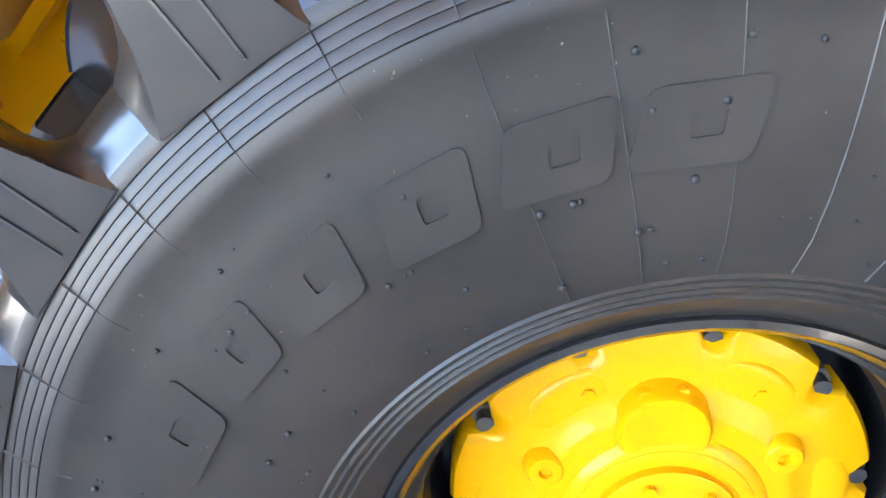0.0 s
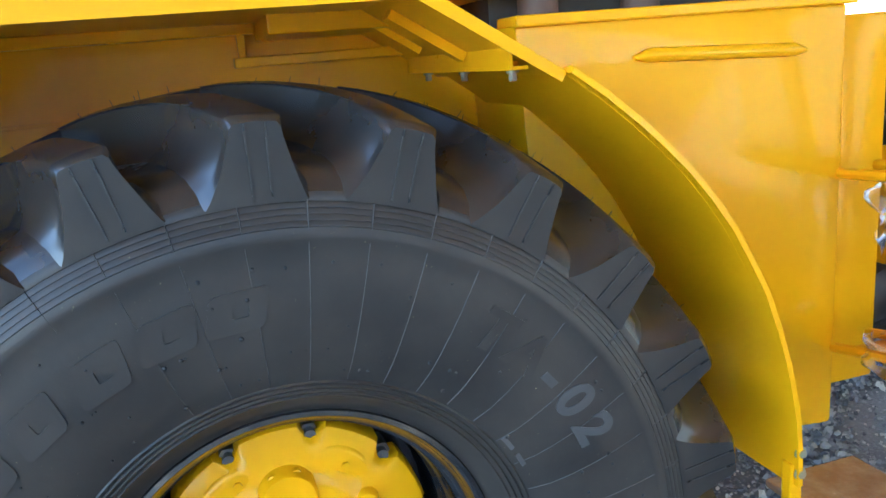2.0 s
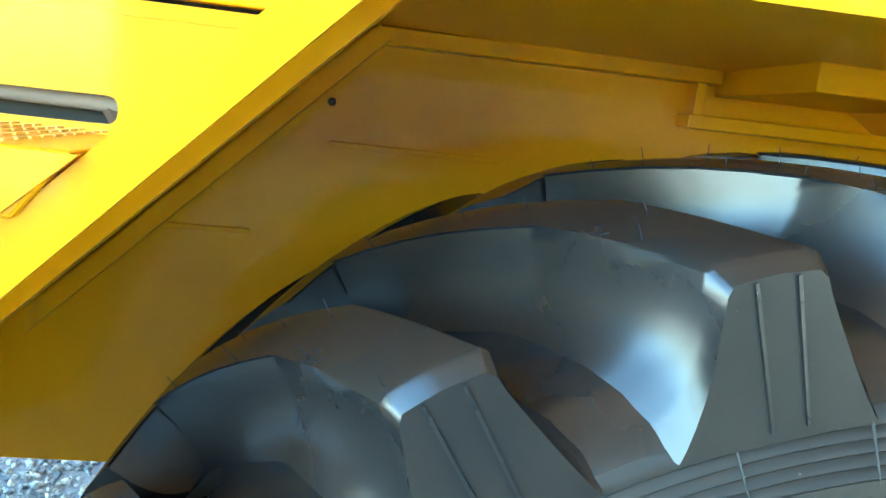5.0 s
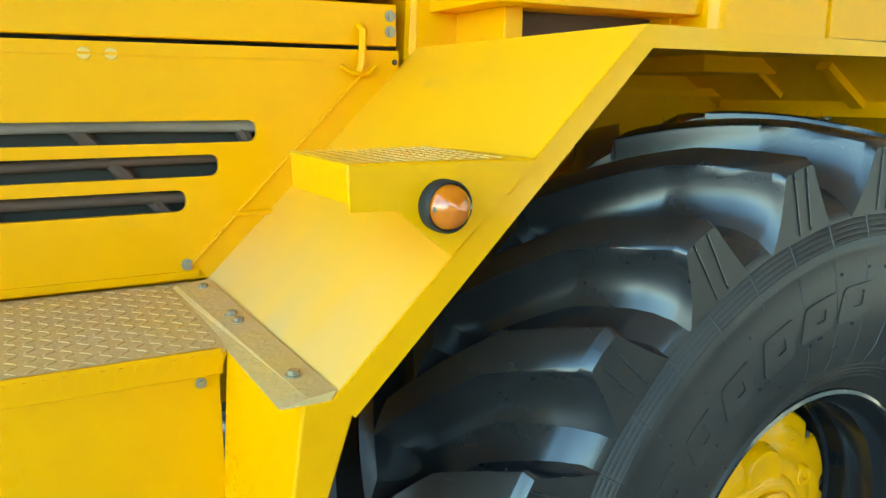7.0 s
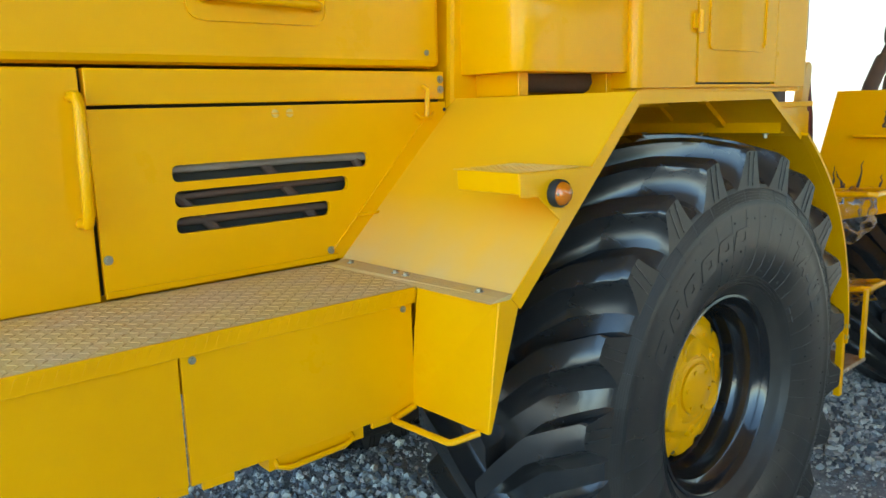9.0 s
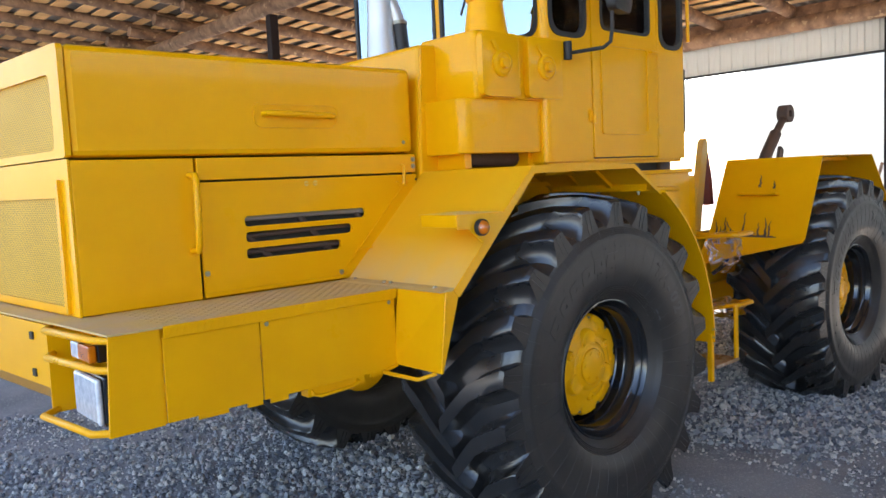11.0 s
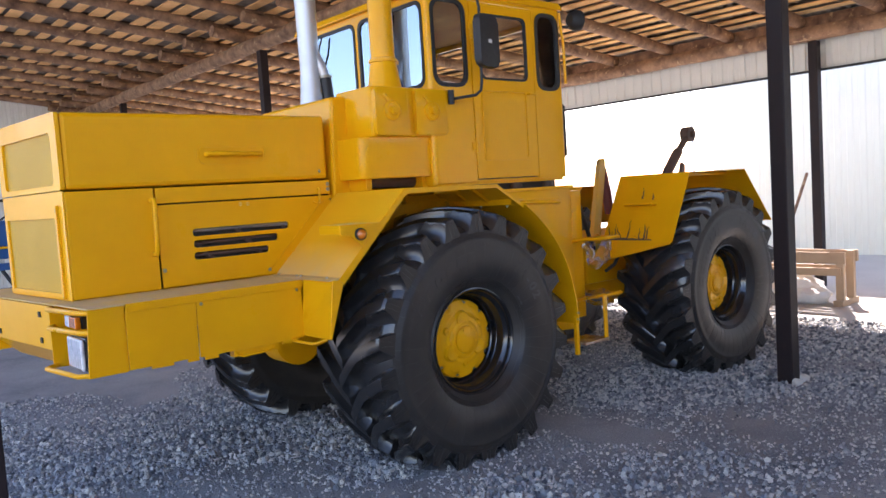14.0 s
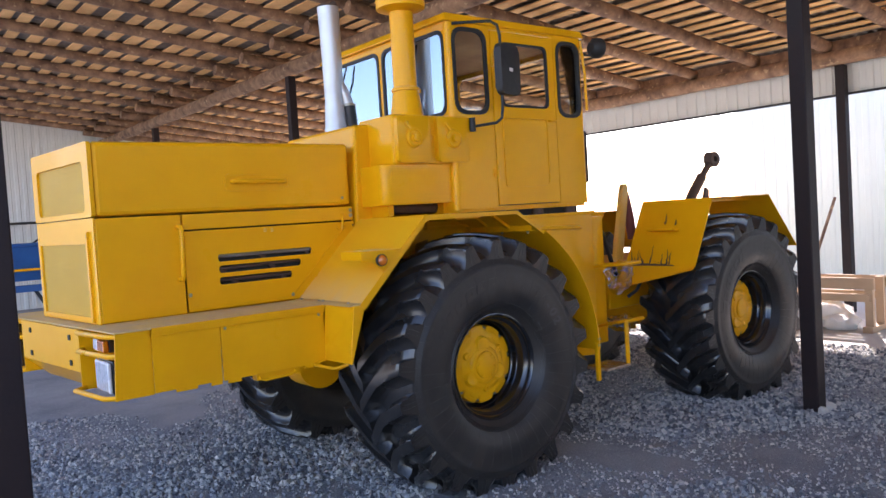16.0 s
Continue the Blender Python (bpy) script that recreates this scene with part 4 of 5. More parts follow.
def bumper_plate(y0, y1, z0, z1, d=0.0, t=0.012):
    f = lambda y: -2.405 - 0.10 * (y + 0.96) - d
    return hexa([(f(y0), y0, z0), (f(y0) + t, y0, z0), (f(y1) + t, y1, z0), (f(y1), y1, z0), (f(y0), y0, z1), (f(y0) + t, y0, z1), (f(y1) + t, y1, z1), (f(y1), y1, z1)], 0.002)


part("front_plate", bumper_plate(-0.44, 0.60, 1.08, 1.330), PAINT, bump)
part("chin_plate", hexa([(-2.30, -0.44, 0.94), (-2.29, -0.44, 0.94), (-2.40, 0.60, 0.94), (-2.41, 0.60, 0.94), (-2.456, -0.44, 1.08), (-2.446, -0.44, 1.08), (-2.55, 0.60, 1.08), (-2.56, 0.60, 1.08)]), PAINT, bump)
part("end_plate", hexa([(-2.42, -0.966, 0.982), (-2.225, -0.966, 0.982), (-2.225, -0.954, 0.982), (-2.42, -0.954, 0.982), (-2.40, -0.966, 1.337), (-2.222, -0.966, 1.337), (-2.222, -0.954, 1.337), (-2.40, -0.954, 1.337)]), PAINT, bump)
part("end_plate", hexa([(-2.53, 1.0, 0.95), (-2.225, 1.0, 0.95), (-2.225, 1.012, 0.95), (-2.53, 1.012, 0.95), (-2.52, 1.0, 1.337), (-2.222, 1.0, 1.337), (-2.222, 1.012, 1.337), (-2.52, 1.012, 1.337)]), PAINT, bump)
for ys, yc in ((-0.44, -0.955), (0.60, 1.005)):
    f = lambda y: -2.405 - 0.10 * (y + 0.96)
    part("cheek_plate", hexa([(f(ys), ys - 0.006, 0.98), (-2.24, ys - 0.006, 0.98), (-2.24, ys + 0.006, 0.98), (f(ys), ys + 0.006, 0.98), (f(ys), ys - 0.006, 1.33), (-2.24, ys - 0.006, 1.33), (-2.24, ys + 0.006, 1.33), (f(ys), ys + 0.006, 1.33)]), PAINT, bump)
    for z in (1.318, 1.213, 0.992):
        e = -0.02 if z > 1.0 else -0.05
        part("guard_bar", tube([(f(ys) + 0.02, ys, z), (f(ys) + e, ys + (yc - ys) * 0.12, z), (f(yc) + e, ys + (yc - ys) * 0.88, z), (f(yc) + 0.02, yc, z)], 0.014, 10), PAINT, bump, smooth=True)
    mid = (ys + yc) / 2 - 0.06 * (1 if yc > ys else -1) * -1
    hl = part("headlight", box(f(mid) + 0.02, f(mid) + 0.12, mid - 0.135, mid + 0.135, 1.0, 1.185, 0.012), BLACK, bump, "rectangular headlight behind a guard bar")
    part("lens", box(f(mid) - 0.002, f(mid) + 0.02, mid - 0.128, mid + 0.128, 1.008, 1.178, 0.012), LAMPGLASS, hl, "clear fluted glass")
    ts = part("turn_signal", box(f(mid) + 0.02, f(mid) + 0.08, mid - 0.10, mid + 0.10, 1.228, 1.296, 0.006), BLACK, bump)
    part("lens", box(f(mid) - 0.01, f(mid) + 0.02, mid - 0.10, mid + 0.02, 1.23, 1.294, 0.008), AMBER, ts, "orange turn signal lens")
    part("lens", box(f(mid) - 0.01, f(mid) + 0.02, mid + 0.022, mid + 0.10, 1.23, 1.294, 0.008), LAMPGLASS, ts, "clear side lamp lens")
for u in (-0.30, 0.42):
    for z in (1.275, 1.125):
        part("plate_nut", turned(box(-0.016, 0.016, -0.008, 0.004, -0.016, 0.016, 0.003), pose(-2.405 - 0.10 * (u + 0.96), u, z, 0, 0, -90 + 5.7)), DARK, bump)
step = part("side_step", box(-2.21, -1.17, -0.94, -0.51, 1.20, 1.333), PAINT, tractor, "yellow side step with a dusty chequer-plate tread")
part("tread_plate", hexa([(-2.408, -0.982, 1.337), (-1.15, -0.985, 1.337), (-1.11, -0.497, 1.337), (-2.452, -0.497, 1.337), (-2.408, -0.982, 1.3445), (-1.15, -0.985, 1.3445), (-1.11, -0.497, 1.3445), (-2.452, -0.497, 1.3445)]), DUST, step, "dusty chequer plate")
part("tread_plate", hexa([(-2.452, -0.496, 1.336), (-2.18, -0.496, 1.336), (-2.18, 1.0, 1.336), (-2.601, 1.0, 1.336), (-2.452, -0.496, 1.343), (-2.18, -0.496, 1.343), (-2.18, 1.0, 1.343), (-2.601, 1.0, 1.343)]), DUST, bump, "dusty bumper top")
part("nosing", box(-2.215, -1.155, -0.987, -0.980, 1.300, 1.3445, 0.002), PAINT, step)
bm = bmesh.new()
for i in range(40):
    for j in range(18):
        x, y = -2.20 + i * 0.0265, -0.965 + j * 0.0262
        turned_box = [Vector(p) for p in ((-0.013, -0.0028, 0), (0.013, -0.0028, 0), (0.013, 0.0028, 0), (-0.013, 0.0028, 0))]
        r = Matrix.Rotation(radians(45 if (i + j) % 2 else -45), 3, "Z")
        lo = [r @ p + Vector((x, y, 1.3444)) for p in turned_box]
        hi = [r @ (p * 0.6) + Vector((x, y, 1.3458)) for p in turned_box]
        hexa([tuple(p) for p in lo + hi], bm=bm)
tagged(part("chequer_bar", bm, DUST, step), kind="stuff")
bm = bmesh.new()
for i in range(40):
    x = -2.20 + i * 0.0265
    hexa([(x, -0.9872, 1.306), (x + 0.006, -0.9872, 1.306), (x + 0.006, -0.9872, 1.3061), (x, -0.9872, 1.3061), (x + 0.012, -0.9892, 1.336), (x + 0.018, -0.9892, 1.336), (x + 0.018, -0.9870, 1.336), (x + 0.012, -0.9870, 1.336)], bm=bm)
tagged(part("nosing_bar", bm, PAINT, step), kind="stuff")
part("side_plate", prism(rect(-2.215, -1.832, 0.988, 1.300), -0.972, -0.960, 0.002), PAINT, step)
part("side_plate", prism(rect(-1.826, -1.158, 0.985, 1.300), -0.972, -0.960, 0.002), PAINT, step)
for x in (-1.80, -1.19):
    bolt(step, (x, -0.973, 1.285), 0, 0, 0.55)
for x0, x1, z in ((-2.10, -1.98, 0.972), (-1.90, -1.835, 0.970), (-1.80, -1.72, 0.966), (-1.31, -1.22, 0.968)):
    part("skirt_tab", prism(rect(x0, x1, z, 0.990), -0.971, -0.961, 0.001), PAINT, step)
part("bracket", hexa([(-1.62, -0.955, 0.945), (-1.33, -0.955, 0.945), (-1.33, -0.90, 0.945), (-1.62, -0.90, 0.945), (-1.62, -0.955, 0.985), (-1.33, -0.955, 0.985), (-1.33, -0.90, 0.985), (-1.62, -0.90, 0.985)]), PAINT, step)
part("loop_bar", tube([(-1.60, -0.93, 0.985), (-1.60, -0.965, 0.955), (-1.57, -0.97, 0.945), (-1.40, -0.97, 0.95), (-1.37, -0.965, 0.96), (-1.37, -0.93, 0.985)], 0.008, 8), PAINT, step, smooth=True)

# --- cab ---
CY, FX = -0.84, 0.09
cab = part("cab", sheet(rect(0.13, 1.51, 1.885, 3.27), [fillet(rect(0.145, 0.452, 2.605, 3.215), 0.10, 5), rect(0.506, 1.198, 1.897, 3.238), fillet(rect(1.245, 1.495, 2.61, 3.205), 0.10, 5)], CY, CY + 0.03), PAINT, tractor, "tall yellow sheet-metal cab with rounded windows")
part("cab_wall", sheet(rect(0.13, 1.51, 1.885, 3.27), [fillet(rect(0.145, 0.452, 2.605, 3.215), 0.10, 5), fillet(rect(0.60, 1.11, 2.66, 3.15), 0.06, 5), fillet(rect(1.245, 1.495, 2.61, 3.205), 0.10, 5)], 0.92, 0.89), PAINT, cab)


def cross_wall(outer, holes, x0, x1):
    bm = sheet(outer, holes, x0, x1)
    for v in bm.verts:
        v.co = (v.co.y, v.co.x, v.co.z)
    return bm


FRONT = [fillet(rect(-0.785, -0.01, 2.60, 3.20), 0.08, 5), fillet(rect(0.06, 0.88, 2.60, 3.20), 0.08, 5)]
part("cab_front", cross_wall(rect(-0.80, 0.88, 1.885, 3.27), FRONT, FX, FX + 0.03), PAINT, cab)
part("cab_rear", cross_wall(rect(-0.79, 0.87, 1.885, 3.27), [fillet(rect(-0.70, 0.78, 2.45, 3.18), 0.08, 5)], 1.53, 1.56), PAINT, cab)
for cx, cy, r, a0 in ((0.13, -0.80, 0.04, 180), (0.13, 0.88, 0.04, 90), (1.51, -0.79, 0.05, 270), (1.51, 0.87, 0.05, 0)):
    arc = [radians(a0 + 11.25 * k) for k in range(9)]
    edge = [(cx + r * math.cos(a), cy + r * math.sin(a)) for a in arc] + [(cx + (r - 0.028) * math.cos(a), cy + (r - 0.028) * math.sin(a)) for a in arc[::-1]]
    part("corner_post", prism_z(edge, 1.885, 3.27), PAINT, cab, smooth=True)
part("cab_skirt", prism_z(fillet([(0.11, -0.82), (1.54, -0.82), (1.54, 0.90), (0.11, 0.90)], 0.05, 4), 1.862, 1.886, 0.008), PAINT, cab, smooth=True)
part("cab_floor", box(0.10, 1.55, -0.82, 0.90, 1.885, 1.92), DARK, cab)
part("roof", hexa([(0.05, -0.862, 3.262), (1.575, -0.862, 3.262), (1.575, 0.945, 3.262), (0.05, 0.945, 3.262), (0.08, -0.84, 3.325), (1.55, -0.84, 3.325), (1.55, 0.92, 3.325), (0.08, 0.92, 3.325)], 0.012), PAINT, cab, "yellow roof with a dripping edge")


def seal_of(hole, y0, y1, grow=0.014):
    """A rubber profile round a window opening."""
    cx, cz = sum(p[0] for p in hole) / len(hole), sum(p[1] for p in hole) / len(hole)
    w, h = max(p[0] for p in hole) - cx, max(p[1] for p in hole) - cz
    inner = [(cx + (x - cx) * (1 - 0.012 / w), cz + (z - cz) * (1 - 0.012 / h)) for x, z in hole]
    outer = [(cx + (x - cx) * (1 + grow / w), cz + (z - cz) * (1 + grow / h)) for x, z in hole]
    return frame_of(outer, inner, y0, y1)


def side_window(x0, x1, z0, z1, r, y, parent, grow=0.016):
    hole = fillet(rect(x0, x1, z0, z1), r, 5)
    s = 1 if y < 0 else -1
    pane = part("pane", prism(hole, y + s * 0.004, y + s * 0.008), GLASS, parent)
    pane.visible_shadow = False
    part("window_seal", seal_of(hole, y - s * 0.008, y + s * 0.014, grow), SEAL, parent)


for y in (CY, 0.92):
    side_window(0.145, 0.452, 2.605, 3.215, 0.10, y, cab)
    side_window(1.245, 1.495, 2.61, 3.205, 0.10, y, cab)
side_window(0.60, 1.11, 2.66, 3.15, 0.06, 0.92, cab)
for hole in FRONT:
    pane = prism(hole, FX + 0.004, FX + 0.008)
    ring = seal_of(hole, FX - 0.006, FX + 0.014)
    for b in (pane, ring):
        for v in b.verts:
            v.co = (v.co.y, v.co.x, v.co.z)
    part("windscreen", pane, SCREEN, cab).visible_shadow = False
    part("window_seal", ring, SEAL, cab)
for y in (-0.42, 0.48):
    part("wiper", tube([(0.055, y, 3.18), (0.045, y + 0.06, 3.05), (0.06, y + 0.20, 2.80)], 0.008, 6), SEAL, cab)
cd = part("cab_door", sheet(rect(0.514, 1.190, 1.905, 3.232), [fillet(rect(0.60, 1.11, 2.66, 3.15), 0.06, 5)], CY - 0.006, CY + 0.02), PAINT, cab, "yellow cab door with a square window")
side_window(0.60, 1.11, 2.66, 3.15, 0.06, CY - 0.006, cd, 0.004)
part("door_ridge", frame_of(fillet(rect(0.59, 1.09, 2.04, 2.585), 0.03, 3), fillet(rect(0.606, 1.074, 2.056, 2.569), 0.03, 3), CY - 0.014, CY - 0.004), PAINT, cd)
part("door_seam_cover", prism(rect(1.196, 1.214, 1.91, 3.22), CY - 0.006, CY + 0.001, 0.002), PAINT, cab)
part("door_handle", tube([(1.10, CY, 2.56), (1.10, CY - 0.03, 2.56), (1.17, CY - 0.035, 2.555)], 0.009, 8), PAINT, cd, smooth=True)
for z in (2.15, 3.0):
    part("hinge", tube([(0.507, CY - 0.018, z - 0.045), (0.507, CY - 0.018, z + 0.045)], 0.014, 10, box(0.47, 0.56, CY - 0.012, CY - 0.004, z - 0.03, z + 0.03)), PAINT, cd, smooth=True)
part("grab_rail", tube([(1.555, CY + 0.05, 2.50), (1.585, CY + 0.04, 2.48), (1.588, CY + 0.04, 2.07), (1.555, CY + 0.05, 2.05)], 0.014, 8), SEAL, cab, smooth=True)
part("gutter", tube([(1.53, CY - 0.01, 3.24), (1.565, CY - 0.012, 2.98), (1.57, CY - 0.012, 2.66)], 0.012, 8), PAINT, cab, smooth=True)
part("driver_seat", box(0.85, 1.25, -0.28, 0.28, 2.1, 2.25, 0.04, box(1.2, 1.32, -0.28, 0.28, 2.25, 2.75, 0.04)), SEAL, cab, "dark driver's seat")
part("headliner", box(0.12, 1.53, -0.79, 0.87, 3.225, 3.255, 0.004), BOARD, cab)
part("seat_post", box(0.95, 1.15, -0.12, 0.12, 1.92, 2.10, 0.01), DARK, cab)
part("dashboard", hexa([(0.125, -0.70, 2.30), (0.40, -0.70, 2.30), (0.40, 0.78, 2.30), (0.125, 0.78, 2.30), (0.125, -0.70, 2.56), (0.30, -0.70, 2.53), (0.30, 0.78, 2.53), (0.125, 0.78, 2.56)], 0.01), SEAL, cab)
part("steering_column", tube([(0.36, 0.0, 2.35), (0.55, 0.0, 2.55)], 0.03, 10), SEAL, cab, smooth=True)
part("steering_wheel", tube([(0.55 + 0.07 * math.sin(a), 0.2 * math.cos(a), 2.55 + 0.18 * math.sin(a)) for a in [k * math.pi / 10 for k in range(20)]], 0.013, 7, closed=True), SEAL, cab, smooth=True)
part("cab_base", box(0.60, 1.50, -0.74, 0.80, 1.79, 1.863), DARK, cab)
for x in (0.72, 1.0, 1.38):
    part("mount", tube([(x, -0.76, 1.80), (x, -0.76, 1.863)], 0.05, 12), RUST, cab, smooth=True)

# --- air cleaner, pipes, mirror, lamp ---
ac = part("air_cleaner", prism_z(fillet([(-0.425, -0.815), (0.24, -0.815), (0.24, -0.38), (-0.425, -0.38)], 0.03, 3), 2.225, 2.575, 0.015), PAINT, tractor, "yellow air cleaner housing with two round-knobbed lids", smooth=True)
part("lower_housing", prism_z(fillet([(-0.515, -0.80), (0.135, -0.80), (0.135, -0.36), (-0.515, -0.36)], 0.075, 6), 1.945, 2.226, 0.006), PAINT, ac, smooth=True)
for x0, x1 in ((-0.412, -0.128), (-0.06, 0.232)):
    lid = part("lid", prism(fillet(rect(x0, x1, 2.235, 2.565), 0.03, 4), -0.852, -0.812, 0.010), PAINT, ac, smooth=True)
    cx = (x0 + x1) / 2
    part("knob", turned(lathe([(0.072, 0), (0.070, -0.014), (0.056, -0.022), (0.050, -0.016), (0.030, -0.016), (0.026, -0.04), (0.0005, -0.042)], 20), Matrix.Translation((cx, -0.85, 2.405))), PAINT, lid)
    part("lever", turned(box(-0.045, 0.045, -0.010, 0.0, -0.012, 0.012, 0.003), pose(cx - 0.045, -0.853, 2.485, 0, 50, 0)), PAINT, lid)
part("underside_pipe", tube([(-0.40, -0.60, 1.93), (0.10, -0.60, 1.92)], 0.05, 10), RUST, ac, smooth=True)
for x in (-0.44, 0.06):
    part("mount", box(x, x + 0.05, -0.72, -0.50, 1.864, 1.946, 0.004), PAINT, ac)
ip = part("intake_pipe", lathe([(0.125, 0), (0.118, 0.03), (0.098, 0.17), (0.092, 0.20), (0.096, 0.205), (0.096, 0.22), (0.086, 0.225), (0.086, 0.80)], 36), PAINT, tractor, "yellow upright intake pipe with a wide cap", smooth=True)
ip.matrix_basis = pose(-0.17, -0.65, 2.572, 90, 0, 0)
part("cap", lathe([(0.086, 0.76), (0.175, 0.785), (0.178, 0.80), (0.178, 0.98), (0.14, 1.03), (0.0005, 1.05)], 36), PAINT, ip, smooth=True)
part("clamp", lathe([(0.092, 0.19), (0.104, 0.195), (0.104, 0.212), (0.092, 0.217)], 30, box(0.09, 0.13, 0.19, 0.215, -0.012, 0.012)), PAINT, ip)
ex = part("exhaust_pipe", tube([(-0.35, 0.05, 2.50), (-0.35, 0.05, 2.64), (-0.35, 0.05, 2.80), (-0.35, 0.05, 3.30), (-0.355, 0.05, 3.52)], [0.098, 0.085, 0.074, 0.080, 0.084], 28), SILVER, tractor, "silver painted exhaust pipe standing beside the cab", smooth=True)
part("elbow", tube([(-0.33, 0.04, 2.98), (-0.30, 0.02, 2.90), (-0.265, 0.005, 2.80), (-0.25, 0.0, 2.70)], [0.036, 0.042, 0.044, 0.044], 14), SILVER, ex, smooth=True)
part("hose_clamp", lathe([(0.046, -0.012), (0.055, -0.01), (0.055, 0.01), (0.046, 0.012)], 20), STEEL, ex).matrix_basis = pose(-0.254, 0.0, 2.755, 80, 0, 0)
part("rubber_hose", tube([(-0.256, 0.0, 2.76), (-0.248, 0.0, 2.68), (-0.24, -0.01, 2.54)], 0.051, 14), HOSE, ex, smooth=True)
part("rain_flap", tube([(-0.37, 0.05, 3.51), (-0.29, 0.05, 3.56)], 0.025, 8), RUST, ex)
mirror = part("mirror_arm", tube([(0.30, -0.845, 2.50), (0.31, -0.90, 2.50), (0.33, -1.06, 2.50), (0.352, -1.095, 2.53), (0.36, -1.10, 2.60), (0.372, -1.10, 3.12), (0.36, -1.09, 3.20), (0.33, -1.05, 3.235), (0.22, -0.92, 3.245), (0.14, -0.845, 3.245)], 0.011, 10), SEAL, cab, "black bent mirror arm", smooth=True)
mh = part("mirror_head", turned(prism(fillet(rect(-0.125, 0.125, -0.185, 0.185), 0.05, 5), -0.03, 0.03, 0.012), pose(0.43, -1.10, 2.88, 0, 0, 14)), SEAL, cab, "black rounded mirror housing", smooth=True)
part("sticker", turned(box(-0.022, 0.022, -0.0335, -0.0312, -0.016, 0.010), pose(0.43, -1.10, 2.88, 0, 0, 14)), SACK, mh, "small white sticker")
part("arm_bracket", tube([(0.27, -0.86, 2.46), (0.27, -0.86, 2.56)], 0.024, 10), SEAL, cab, smooth=True)
wl = part("work_lamp", tube([(1.60, -0.90, 3.18), (1.63, -0.905, 3.18), (1.67, -0.91, 3.18), (1.70, -0.915, 3.18)], [0.045, 0.078, 0.086, 0.084], 20), SEAL, cab, "round black work lamp", smooth=True)
part("lamp_bracket", tube([(1.56, -0.82, 3.14), (1.60, -0.88, 3.12), (1.63, -0.90, 3.18)], 0.012, 8), SEAL, cab, smooth=True)

# --- side tank, steps, articulation ---
tank = part("side_tank", prism([(0.62, 1.80), (0.66, 1.05), (1.18, 0.70), (1.30, 0.60), (1.575, 0.577), (1.575, 1.79)], -0.842, -0.46, 0.014), PAINT, tractor, "yellow side tank behind the front wheel", smooth=True)
part("pressed_bead", tube([(0.93, -0.845, 1.694), (0.97, -0.846, 1.698), (1.40, -0.846, 1.680), (1.44, -0.845, 1.676)], [0.006, 0.018, 0.018, 0.006], 10), PAINT, tank, smooth=True)
part("tank_rim", prism(rect(0.62, 1.60, 1.785, 1.812), -0.855, -0.45, 0.005), PAINT, tank)
part("rear_panel", prism(rect(1.577, 1.83, 0.64, 1.76), -0.74, -0.42, 0.012), PAINT, tank, smooth=True)
ladder = thing("step_ladder", "yellow bent-bar boarding steps wrapped in clear film", "steps")
ladder.parent = None
for z0, z1 in ((1.333, 1.362), (0.82, 0.895)):
    part("tread", tube([(1.570, -0.845, z0), (1.55, -0.95, z0 + (z1 - z0) * 0.35), (1.515, -1.18, z1), (1.53, -1.205, z1), (1.72, -1.205, z1), (1.74, -1.18, z1), (1.74, -0.80, z0)], 0.015, 8), PAINT, ladder, smooth=True)
    part("foot_plate", hexa([(1.56, -0.86, z0 - 0.01), (1.73, -0.86, z0 - 0.01), (1.73, -1.19, z1 - 0.01), (1.53, -1.19, z1 - 0.01), (1.56, -0.86, z0 - 0.003), (1.73, -0.86, z0 - 0.003), (1.73, -1.19, z1 - 0.003), (1.53, -1.19, z1 - 0.003)]), PAINT, ladder)
part("drop_bar", box(1.475, 1.515, -1.215, -1.20, 0.53, 0.90, 0.003), PAINT, ladder)
part("low_tread", box(1.22, 1.52, -1.22, -0.98, 0.53, 0.555, 0.008), FILM_BROWN, ladder, "lowest step wrapped in brown film")


def film(cx, cy, cz, rx, ry, rz, seed):
    bm = bmesh.new()
    bmesh.ops.create_icosphere(bm, subdivisions=4, radius=1.0)
    for v in bm.verts:
        n = noise.noise(v.co * 2.1 + Vector((seed, 0, 0))) * 0.45 + 0.07 * abs(noise.noise(v.co * 4 + Vector((0, seed, 0))))
        p = v.co * (0.8 + n)
        v.co = (cx + p.x * rx, cy + p.y * ry, cz + p.z * rz)
    return bm


for c in ((1.61, -1.07, 1.25, 0.13, 0.13, 0.14, 3.1), (1.61, -1.08, 0.86, 0.13, 0.14, 0.08, 7.7)):
    wrap = tagged(part("plastic_film", film(*c), FILM, smooth=True), "crumpled clear plastic film wrapped round a step", "plastic film", "step wraps")
    wrap.visible_shadow = False
chassis = part("chassis", box(-1.6, 1.6, -0.40, 0.40, 1.07, 1.34, 0.02), PAINT, tractor)
part("front_axle", tube([(TC[0], -0.75, TC[1]), (TC[0], -0.58, TC[1]), (TC[0], -0.55, TC[1]), (TC[0], 0.0, TC[1]), (TC[0], 0.55, TC[1]), (TC[0], 0.58, TC[1]), (TC[0], 0.75, TC[1])], [0.26, 0.26, 0.17, 0.24, 0.17, 0.26, 0.26], 24), PAINT, tractor, smooth=True)
part("rear_axle", tube([(3.22, -0.75, 0.79), (3.22, -0.58, 0.79), (3.22, -0.55, 0.79), (3.22, 0.0, 0.79), (3.22, 0.55, 0.79), (3.22, 0.58, 0.79), (3.22, 0.75, 0.79)], [0.26, 0.26, 0.17, 0.24, 0.17, 0.26, 0.26], 24), PAINT, tractor, smooth=True)
